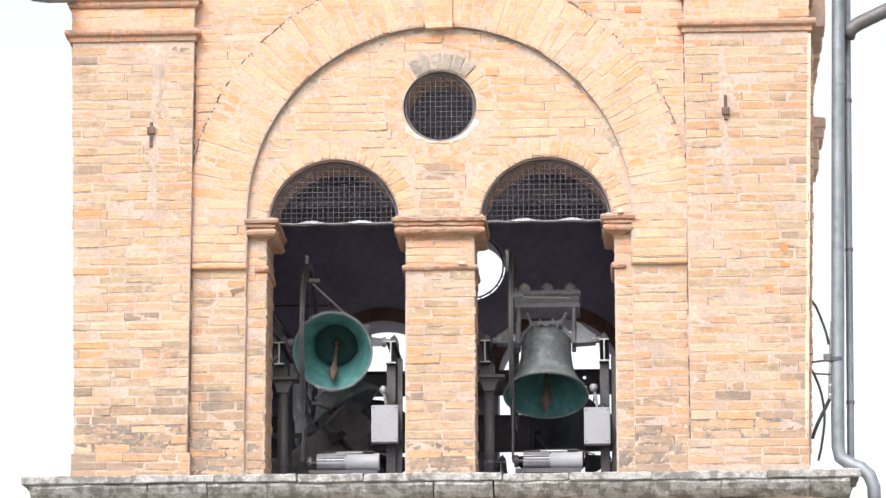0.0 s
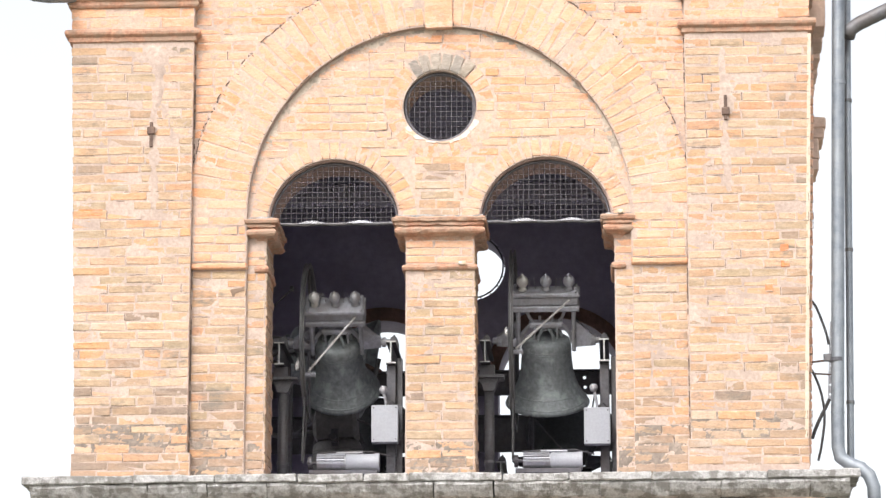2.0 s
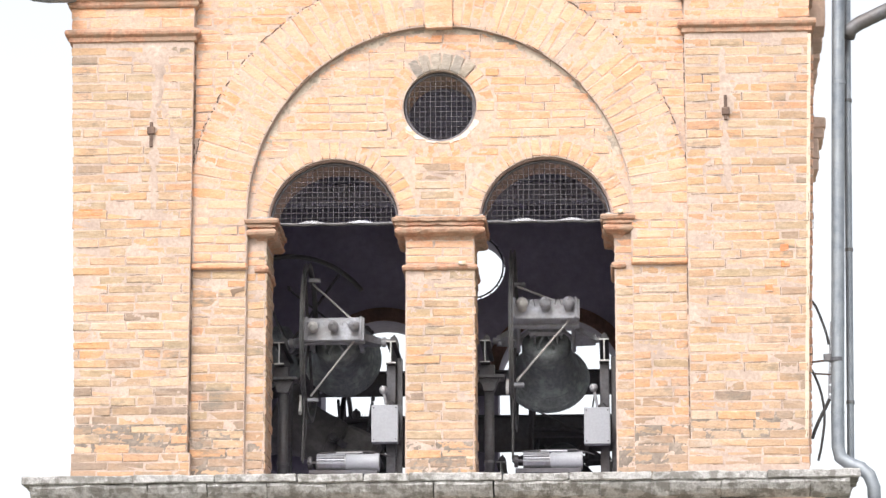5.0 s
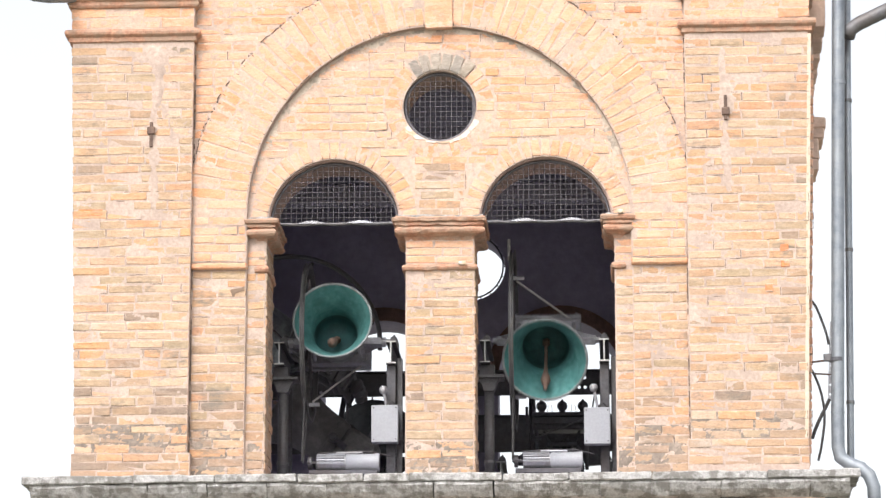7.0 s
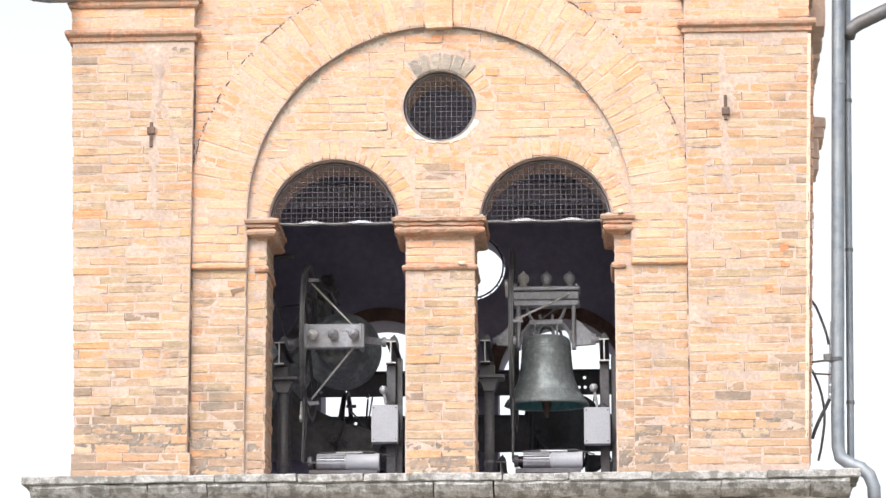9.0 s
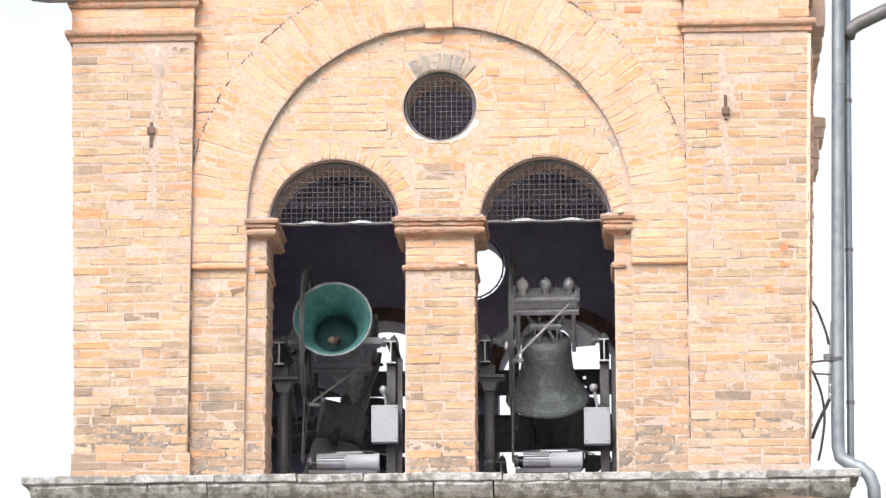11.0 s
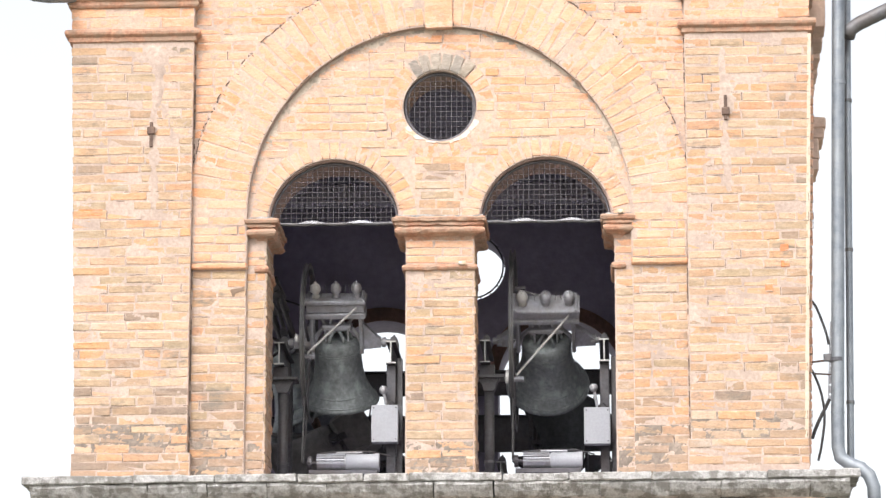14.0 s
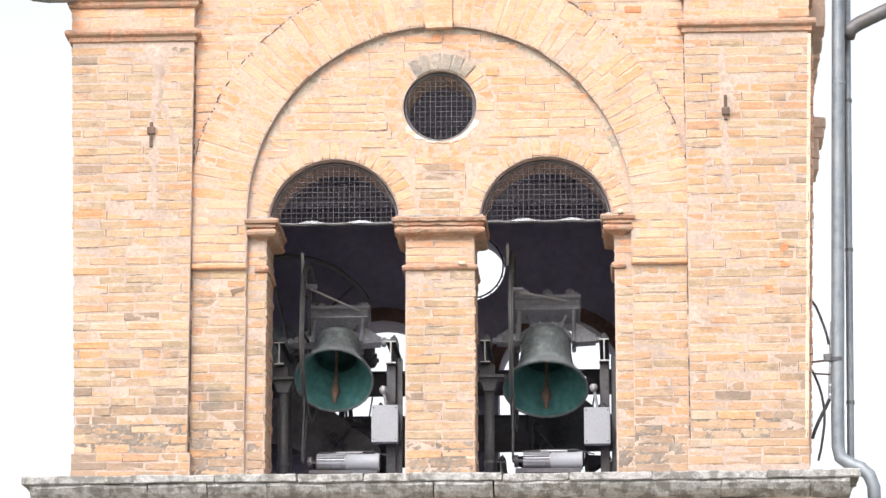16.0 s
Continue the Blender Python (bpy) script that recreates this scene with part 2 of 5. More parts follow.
def arc(cx, cz, r, a0, a1, n):
    return [(cx + r * math.cos(radians(a0 + (a1 - a0) * k / n)), cz + r * math.sin(radians(a0 + (a1 - a0) * k / n))) for k in range(n + 1)]


def wear(bm, amount, scale=14.0, cuts=0, seed=0.0):
    """Uneven, worn faces: subdivide and push the points about."""
    if cuts:
        bmesh.ops.subdivide_edges(bm, edges=[e for e in bm.edges if e.calc_length() > 0.06], cuts=cuts, use_grid_fill=True)
    for v in bm.verts:
        v.co += noise.noise_vector(v.co * scale + Vector((seed, seed * 2, 0))) * amount
    return bm


def moulding(rect, profile, material, name, parent, worn=0.004, seed=0.0):
    """A moulding that runs round a rectangle (x0, x1, y0, y1), with rows of (projection, height)."""
    x0, x1, y0, y1 = rect
    bm = bmesh.new()
    nx, ny = max(1, int((x1 - x0) / 0.022)), max(1, int((y1 - y0) / 0.022))
    rings = []
    for o, z in profile:
        c = [(x0 - o, y0 - o), (x1 + o, y0 - o), (x1 + o, y1 + o), (x0 - o, y1 + o)]
        ring = []
        for (ax, ay), (bx, by), k in zip(c, c[1:] + c[:1], (nx, ny, nx, ny)):
            ring += [bm.verts.new((ax + (bx - ax) * j / k, ay + (by - ay) * j / k, z)) for j in range(k)]
        rings.append(ring)
    for a, b in zip(rings, rings[1:]):
        for k in range(len(a)):
            j = (k + 1) % len(a)
            bm.faces.new((a[k], a[j], b[j], b[k]))
    bm.faces.new(rings[0]), bm.faces.new(rings[-1])
    wear(bm, worn, 16.0, 0, seed)
    wear(bm, worn * 0.6, 48.0, 0, seed + 1)
    return part(name, bm, material, parent)


# ---- brick pieces ----
BRICK_MESHES = {}


def brick_mesh(length, material):
    size = min((0.075, 0.135, 0.2, 0.275), key=lambda s: abs(s - length))
    key = (size, material.name, random.randrange(7))
    if key not in BRICK_MESHES:
        bm = boxed(-size / 2, size / 2, -0.035, 0.035, -0.0285, 0.0285, bevel=random.uniform(0.003, 0.006))
        for v in bm.verts:
            v.co += Vector((random.uniform(-1, 1) * 0.006, random.uniform(-1, 1) * 0.003, random.uniform(-1, 1) * 0.005))
        bmesh.ops.recalc_face_normals(bm, faces=bm.faces[:])
        me = bpy.data.meshes.new("brick")
        bm.to_mesh(me), bm.free()
        me.materials.append(material)
        BRICK_MESHES[key] = me
    return BRICK_MESHES[key], size


def lay(parent, x, y, z, length, material, tilt=0.0, height=0.057, yaw=0.0):
    me, size = brick_mesh(length, material)
    ob = new("brick", me)
    ob.parent = parent
    ob.location = (x, y + 0.035 - random.uniform(0.0005, 0.0050), z)
    ob.rotation_euler = (random.uniform(-0.01, 0.01), tilt + random.uniform(-0.006, 0.006), yaw)
    ob.scale = (length / size, 1.0, height / 0.057)
    return ob


OPEN_JOINTS = collections.defaultdict(list)


def courses(parent, spans, z0, z1, y, material, course=0.0705, soiled=None):
    """Brick courses from z0 to z1; spans(z) gives the stretches of x to fill. Some gaps stay as bare mortar."""
    k, z = 0, z0 + course / 2
    while z < z1:
        for a, b in spans(z):
            x = a + (0.0 if k % 2 else -random.uniform(0.05, 0.16))
            while x < b - 0.02:
                n = random.choice((0.27, 0.28, 0.26, 0.29, 0.135, 0.27, 0.2))
                lo, hi = max(x, a), min(x + n, b)
                if b - hi < 0.05:
                    hi = b
                if hi - lo > 0.035 and random.random() > 0.02:
                    if random.random() < 0.22:
                        a0 = random.uniform(lo, hi - 0.03)
                        OPEN_JOINTS[parent.name].append((parent, a0, min(hi, a0 + random.uniform(0.04, 0.25)), y, z - course / 2))
                    if random.random() < 0.14:
                        OPEN_JOINTS[parent.name].append((parent, hi + 0.002, None, y, z))
                    kind = STAINSHADE if soiled and random.random() < soiled((lo + hi) / 2, z) else material
                    lay(parent, (lo + hi) / 2, y, z + random.uniform(-0.004, 0.004), hi - lo - random.uniform(0.002, 0.012), kind, 0.0, course - random.uniform(0.007, 0.015))
                x = hi + (0.006 if hi < b else 0.1)
        z += course
        k += 1


def voussoirs(parent, cx, cz, r0, r1, a0, a1, y, material, step=0.073, split=True, zmax=9.0):
    rm = (r0 + r1) / 2
    n = int(radians(a1 - a0) * r0 / step)
    for k in range(n):
        a = radians(a0 + (a1 - a0) * (k + 0.5) / n)
        cuts = [(r0, r1)]
        if split:
            s = r0 + (r1 - r0) * random.choice((0.33, 0.36, 0.63, 0.66, 0.5))
            cuts = [(r0, s), (s, r1)]
        for lo, hi in cuts:
            m = (lo + hi) / 2
            x, z = cx + m * math.cos(a), cz + m * math.sin(a)
            if z < zmax:
                lay(parent, x, y, z, hi - lo - random.uniform(0.006, 0.016), material, -a + random.uniform(-0.012, 0.012), radians(a1 - a0) * m / n - random.uniform(0.005, 0.015))


def rain_soiled(x, z):
    """Splashed and sooty bricks come in clusters above the ledge and along the east corner."""
    clump = 0.62 + 0.9 * noise.noise((x * 1.6, z * 2.2, 8.0))
    foot = 1.7 * max(0.0, 1.0 - z / 0.85)
    corner = 0.5 * max(0.0, 1.0 - (2.86 - x) / 0.45) if x > 2 else 0.0
    return max(0.0, clump) * (foot + corner + 0.05)


# ---- ground and tower shaft ----
bm = bmesh.new()
bmesh.ops.create_grid(bm, x_segments=40, y_segments=40, size=2500)
bmesh.ops.translate(bm, verts=bm.verts, vec=(0, 0, -18))
tagged(part("ground", bm, GROUND), "mixed paving and grass far below the tower", "ground", kind="structure")
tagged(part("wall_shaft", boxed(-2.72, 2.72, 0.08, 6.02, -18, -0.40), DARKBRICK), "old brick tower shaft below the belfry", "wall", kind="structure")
tagged(part("floor", boxed(-2.7, 2.7, 0.1, 6.0, -0.40, -0.13), HAZETINT), "dark masonry belfry floor", "floor", kind="structure")
tagged(part("ceiling", boxed(-2.72, 2.72, 0.60, 5.5, 3.62, 3.9), HAZETINT), "belfry ceiling with a purplish haze tint", "ceiling", kind="structure")

# ---- front wall: cores in lime mortar ----
TOP, FLOOR = 5.4, -0.13
ARCH_Z, R_IN, R_OUT = 2.0, 1.49, 1.955
OPEN_X, OPEN_R, OPEN_Z = 0.823, 0.515, 1.945
OCULUS_Z, OCULUS_R = 2.878, 0.285


def prism(corners_low, corners_high):
    bm = bmesh.new()
    a, b = [bm.verts.new(c) for c in corners_low], [bm.verts.new(c) for c in corners_high]
    bm.faces.new(a), bm.faces.new(b)
    for k in range(len(a)):
        bm.faces.new((a[k], a[(k + 1) % len(a)], b[(k + 1) % len(a)], b[k]))
    return bm


def outer_x(z):
    """The tower's corner leans out a little towards the top."""
    return 2.785 + 0.03 * z


def pilaster(name, s, label):
    lo, hi = s * outer_x(FLOOR) - s * 0.012, s * outer_x(TOP) - s * 0.012
    i = s * 1.917
    ob = part(name, prism([(lo, 0, FLOOR), (i, 0, FLOOR), (i, 0.6, FLOOR), (lo, 0.6, FLOOR)], [(hi, 0, TOP), (i, 0, TOP), (i, 0.6, TOP), (hi, 0.6, TOP)]), LIME)
    return tagged(ob, label, "wall", kind="structure")


pilaster_west = pilaster("wall_pilaster_west", -1, "corner pilaster of weathered buff brick with lime joints")
pilaster_east = pilaster("wall_pilaster_east", 1, "corner pilaster of weathered buff and olive brick")
inner = [(-R_IN, FLOOR)] + arc(0, ARCH_Z, R_IN, 180, 0, 64) + [(R_IN, FLOOR)]
shell = [(-1.917, FLOOR), (-1.917, TOP), (1.917, TOP), (1.917, FLOOR)]
wall_arch = tagged(part("wall_arch", plate([shell[:2] + shell[2:] + inner[::-1]], 0.08, 0.24), LIME), "brick wall with a broad round relieving arch", "wall", kind="structure")

ring = [(-R_IN, 1.90)] + arc(0, ARCH_Z, R_IN - 0.001, 180, 0, 64) + [(R_IN, 1.90), (1.915, 1.90)] + arc(0, ARCH_Z, R_OUT - 0.01, 0, 180, 64) + [(-1.915, 1.90)]
ring = [(max(-1.915, min(1.915, x)), z) for x, z in ring]
part("arch_ring", plate([ring], 0.062, 0.079), LIME, wall_arch, "broad ring of long brick voussoirs")


def opening(s, drop=0.0, r=OPEN_R):
    a, b = s * min(0.264, OPEN_X - r - 0.004), s * max(1.348, OPEN_X + r + 0.004)
    z = OPEN_Z - drop
    pts = arc(s * OPEN_X, z, r, 0, 180, 40)
    if s > 0:
        return [(b, FLOOR), (b, z)] + pts + [(a, z), (a, FLOOR)]
    return [(a, FLOOR), (a, z)] + pts + [(b, z), (b, FLOOR)]


tym = [(-1.6, FLOOR)] + [(-1.6, 3.7), (1.6, 3.7)] + [(1.6, FLOOR)]
wall_tympanum = tagged(part("wall_tympanum", plate([tym + opening(1) + opening(-1), arc(0, OCULUS_Z, OCULUS_R, 0, 354, 59)], 0.22, 0.72), LIME),
                       "recessed brick wall with two arched openings and an oculus", "wall", kind="structure")
RECESS = Vector((0.006, -0.105, -0.026))
wall_tympanum.location = RECESS
for s, name in ((-1, "wall_front_west"), (1, "wall_front_east")):
    tagged(part(name, boxed(min(s * 1.6, s * 2.72), max(s * 1.6, s * 2.72), 0.24, 0.72, FLOOR, TOP), HAZETINT), "rear leaf of the brick front wall", "wall", kind="structure")
tagged(part("wall_front_top", boxed(-1.6, 1.6, 0.24, 0.72, 3.7, TOP), HAZETINT), "upper rear leaf of the brick front wall", "wall", kind="structure")

for s in (-1, 1):
    lining = arc(s * OPEN_X, OPEN_Z, OPEN_R + 0.001, 2, 178, 40) + arc(s * OPEN_X, OPEN_Z, OPEN_R - 0.009, 178, 2, 40)
    part("soffit", plate([lining], 0.25, 0.72), SOFFIT, wall_tympanum, "reddish brown smoky brick soffit of the arch")

# ---- the other three walls, with the same pair of arches and oculus ----
BACK = [[(-2.72, FLOOR), (-2.72, TOP), (2.72, TOP), (2.72, FLOOR)] + opening(1, 0.235, 0.575) + opening(-1, 0.235, 0.575), arc(-0.005, 2.795, 0.322, 0, 354, 59)]
wall_back = tagged(part("wall_back", plate(BACK, 5.5, 6.02), HAZETINT), "dark inner brick wall with two open arches and an oculus", "wall", kind="structure")
SIDE = [[(-2.38, FLOOR), (-2.38, TOP), (2.38, TOP), (2.38, FLOOR)] + opening(1) + opening(-1), arc(0, OCULUS_Z, OCULUS_R, 0, 354, 59)]
for s, name in ((-1, "wall_west"), (1, "wall_east")):
    bm = plate(SIDE, -0.26, 0.26)
    bmesh.ops.transform(bm, matrix=pose(s * 2.46, 3.11, 0, 0, 0, 90), verts=bm.verts)
    tagged(part(name, bm, HAZETINT), "dark inner brick side wall with two open arches", "wall", kind="structure")
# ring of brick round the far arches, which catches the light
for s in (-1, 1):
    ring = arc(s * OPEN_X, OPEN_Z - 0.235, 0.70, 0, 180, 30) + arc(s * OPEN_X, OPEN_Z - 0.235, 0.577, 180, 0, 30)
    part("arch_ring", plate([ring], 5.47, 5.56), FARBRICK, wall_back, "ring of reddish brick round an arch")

fr = empty("far_oculus_grille", pose(-0.01, 5.49, 2.795), "thin dark iron ring with wires in the far oculus", "grille")
part("ring", rod([(x, 0, z) for x, z in arc(0.005, 0, 0.303, 0, 360, 48)], 0.008, 6), DARKSTEEL, fr)
for k in range(20):
    a = 2 * math.pi * k / 20
    part("clip", rod([(0.303 * math.cos(a), 0, 0.303 * math.sin(a)), (0.324 * math.cos(a), 0.01, 0.324 * math.sin(a))], 0.006, 5), DARKSTEEL, fr)

# ---- plinth, string courses, imposts ----
for s, ob, zb, zs in ((-1, pilaster_west, 0.105, 3.385), (1, pilaster_east, 0.175, 3.388)):
    a, b = sorted((s * 1.90, s * (outer_x(0) + 0.01)))
    part("plinth", boxed(a - 0.008, b + 0.008, -0.026, 0.3, FLOOR, zb), LIME, ob, "projecting plinth of dark stained brick")
    a, b = sorted((s * 1.915, s * outer_x(zs)))
    r = (a, b, 0.0, 0.5)
    moulding(r, [(0.0, zs - 0.012), (0.018, zs - 0.004), (0.018, zs + 0.028), (0.028, zs + 0.034), (0.045, zs + 0.046), (0.05, zs + 0.066), (0.043, zs + 0.086), (0.02, zs + 0.096), (0.0, zs + 0.1)], TERRA, "string_course", ob, 0.004, s)
    moulding(r, [(0.0, zs + 0.268), (0.02, zs + 0.274), (0.03, zs + 0.29), (0.03, zs + 0.316), (0.05, zs + 0.33), (0.05, zs + 0.36), (0.0, zs + 0.37)], TERRA, "string_course", ob, 0.004, s + 3)
CAP = [(0.0, 1.80), (0.012, 1.826), (0.03, 1.834), (0.058, 1.838), (0.078, 1.850), (0.085, 1.868), (0.078, 1.886), (0.058, 1.896), (0.060, 1.902), (0.078, 1.906), (0.080, 1.924), (0.070, 1.929), (0.096, 1.936), (0.102, 1.958), (0.09, 1.970), (0.02, 1.974)]
NECK = [(0.0, 1.558), (0.022, 1.566), (0.03, 1.584), (0.024, 1.602), (0.0, 1.612)]
for k, rect in enumerate(((-0.264, 0.264, 0.22, 0.72), (-1.408, -1.348, 0.22, 0.72), (1.348, 1.408, 0.22, 0.72))):
    moulding(rect, CAP, TERRA, "impost_cap", wall_tympanum, 0.010, k * 3.1)
    moulding(rect, NECK, TERRA, "neck_moulding", wall_tympanum, 0.009, k * 2.3)
    bed = boxed(rect[0] - 0.07, rect[1] + 0.07, 0.135, 0.5, 1.966, 1.982)
    part("dirt_bed", wear(wear(bed, 0.012, 9, 5, k * 1.3), 0.010, 34), STONE, wall_tympanum, "grey crust of dirt and lichen on the cap")
for s in (-1, 1):
    a, b = sorted((s * 1.485, s * 1.915))
    bm = boxed(a, b, 0.052, 0.2, 1.60, 1.895)
    part("impost_block", wear(bm, 0.006, 11, 4, s), LIME, wall_arch, "projecting brick impost block")
    bm = boxed(a - 0.004, b + 0.004, 0.040, 0.2, 1.552, 1.60, bevel=0.012)
    part("impost_block", wear(bm, 0.006, 17, 8, s), PEACH, wall_arch, "terracotta fillet below the impost")
bm = plate([[(-0.105, 3.47), (-0.115, 3.97), (0.115, 3.97), (0.105, 3.47)]], 0.035, 0.22)
part("keystone", wear(bm, 0.006, 9, 3), PEACH, wall_arch, "projecting brick keystone")


# ---- openings' iron grilles ----
def bar(p0, p1, r, parent, material=WIRE, name="bar"):
    return part(name, rod([p0, p1], r, 6), material, parent)


for s in (-1, 1):
    cx, cz, y, r = s * OPEN_X, OPEN_Z, 0.30, OPEN_R - 0.020
    low = 1.972
    g = empty("arch_grille", Matrix.Translation(RECESS) @ pose(cx, y, low), "square-mesh iron grille filling the arch head", "grille", "arch grilles")
    half = math.sqrt(r * r - (low - cz) ** 2)
    part("frame", rod([(x - cx, 0, z - low) for x, z in arc(cx, cz, r, math.degrees(math.asin((low - cz) / r)), 180 - math.degrees(math.asin((low - cz) / r)), 40)], 0.011, 8), WIRE, g)
    part("bottom_rail", wear(rod([(-half + 2 * half * k / 24, 0, -0.012 + 0.0025 * math.sin(k * 0.9)) for k in range(25)], 0.012, 8), 0.002), MIDSTEEL, g, "pale bottom rail of the grille")
    for c in (-0.36, 0.40):
        bow = [(half * c - 0.11, -0.012)] + [(half * c - 0.11 + 0.022 * q, -0.010 + 0.022 * math.sin(math.pi * q / 10)) for q in range(11)] + [(half * c + 0.11, -0.012)]
        part("rail_flap", plate([bow[1:-1]], -0.016, -0.012), STEEL, g, "bent pale sheet on the bottom rail")
    k = -half + 0.03
    while k < half:
        bar((k, 0, 0), (k, 0, math.sqrt(max(r * r - k * k, 0.0001)) + cz - low), 0.0023, g)
        k += 0.0412
    k = 0.035
    while k < cz + r - low - 0.01:
        w = math.sqrt(r * r - (low + k - cz) ** 2)
        bar((-w, -0.006, k), (w, -0.006, k), 0.0023, g)
        k += 0.0412
g = empty("oculus_grille", Matrix.Translation(RECESS) @ pose(0, 0.27, OCULUS_Z), "round square-mesh iron grille in the oculus", "grille")
part("frame", rod([(x, 0, z) for x, z in arc(0, 0, OCULUS_R - 0.012, 0, 360, 48)], 0.014, 8), WIRE, g)
for k in range(-6, 7):
    w = math.sqrt((OCULUS_R - 0.012) ** 2 - ((k + 0.15) * 0.0412) ** 2)
    bar(((k + 0.15) * 0.0412, 0, -w), ((k + 0.15) * 0.0412, 0, w), 0.0023, g)
    bar((-w, -0.006, (k + 0.15) * 0.0412), (w, -0.006, (k + 0.15) * 0.0412), 0.0023, g)

# ---- stone ledge below the belfry ----
ledge = empty("ledge", pose(0, 0, -0.12), "projecting ledge of lichened stone slabs", "ledge", kind="structure")
x, k = -3.13, 0
while x < 3.15:
    w = min(random.choice((0.34, 0.5, 0.62, 0.85, 0.7)), 3.16 - x)
    if 3.16 - x - w < 0.25:
        w = 3.16 - x
    drop = random.uniform(-0.008, 0.006)
    front = -0.33 + random.uniform(-0.012, 0.012)
    bm = boxed(x + 0.003, x + w - 0.003, front, 0.20, -0.062 + drop, drop, bevel=0.008)
    part("slab", wear(wear(bm, 0.008, 7, 6, k * 1.7), 0.006, 34), STONE, ledge)
    x, k = x + w, k + 1
x = -3.07
while x < 3.08:
    w = min(random.choice((0.45, 0.66, 0.9, 0.8)), 3.09 - x)
    bm = bmesh.new()
    prof = [(0.2, -0.058), (-0.305, -0.058), (-0.312, -0.085), (-0.285, -0.13), (-0.25, -0.165), (-0.20, -0.185), (0.2, -0.185)]
    ends = [[bm.verts.new((e, y, z)) for y, z in prof] for e in (x + 0.003, x + w - 0.003)]
    bm.faces.new(ends[0]), bm.faces.new(ends[1])
    for j in range(len(prof)):
        bm.faces.new((ends[0][j], ends[0][(j + 1) % len(prof)], ends[1][(j + 1) % len(prof)], ends[1][j]))
    part("cornice_block", wear(wear(bm, 0.011, 6, 5, x), 0.008, 26), STONE, ledge)
    x += w
for s in (-1, 1):
    a, b = sorted((s * 2.6, s * 3.13))
    part("slab", wear(boxed(a, b, 0.2, 6.4, -0.062, 0, bevel=0.008), 0.01, 5, 4), STONE, ledge)
part("brick_band", wear(boxed(-2.9, 2.9, -0.20, 0.2, -0.55, -0.187), 0.01, 6, 6), SIDEBRICK, ledge, "brick band below the ledge")

# ---- eaves above the belfry ----
eaves = empty("eaves", pose(0, 3.0, 5.18), "brick eaves cornice with tiled roof above", "roof", kind="structure")
part("cornice", wear(boxed(-3.03, 3.03, -3.28, 3.3, 0.22, 0.45), 0.01, 5, 4), TERRA, eaves)
part("cornice", wear(boxed(-3.13, 3.13, -3.38, 3.4, 0.45, 0.62), 0.01, 5, 4), TERRA, eaves)
bm = prism([(-3.3, -3.55, 0.62), (3.3, -3.55, 0.62), (3.3, 3.55, 0.62), (-3.3, 3.55, 0.62)], [(-0.1, -0.1, 2.2), (0.1, -0.1, 2.2), (0.1, 0.1, 2.2), (-0.1, 0.1, 2.2)])
part("roof", bm, ROOF, eaves)


# ---- bells ----
PIVOT_WEST, PIVOT_EAST = (-0.888, 1.35, 1.228), (0.795, 1.35, 1.228)
BELLS = []


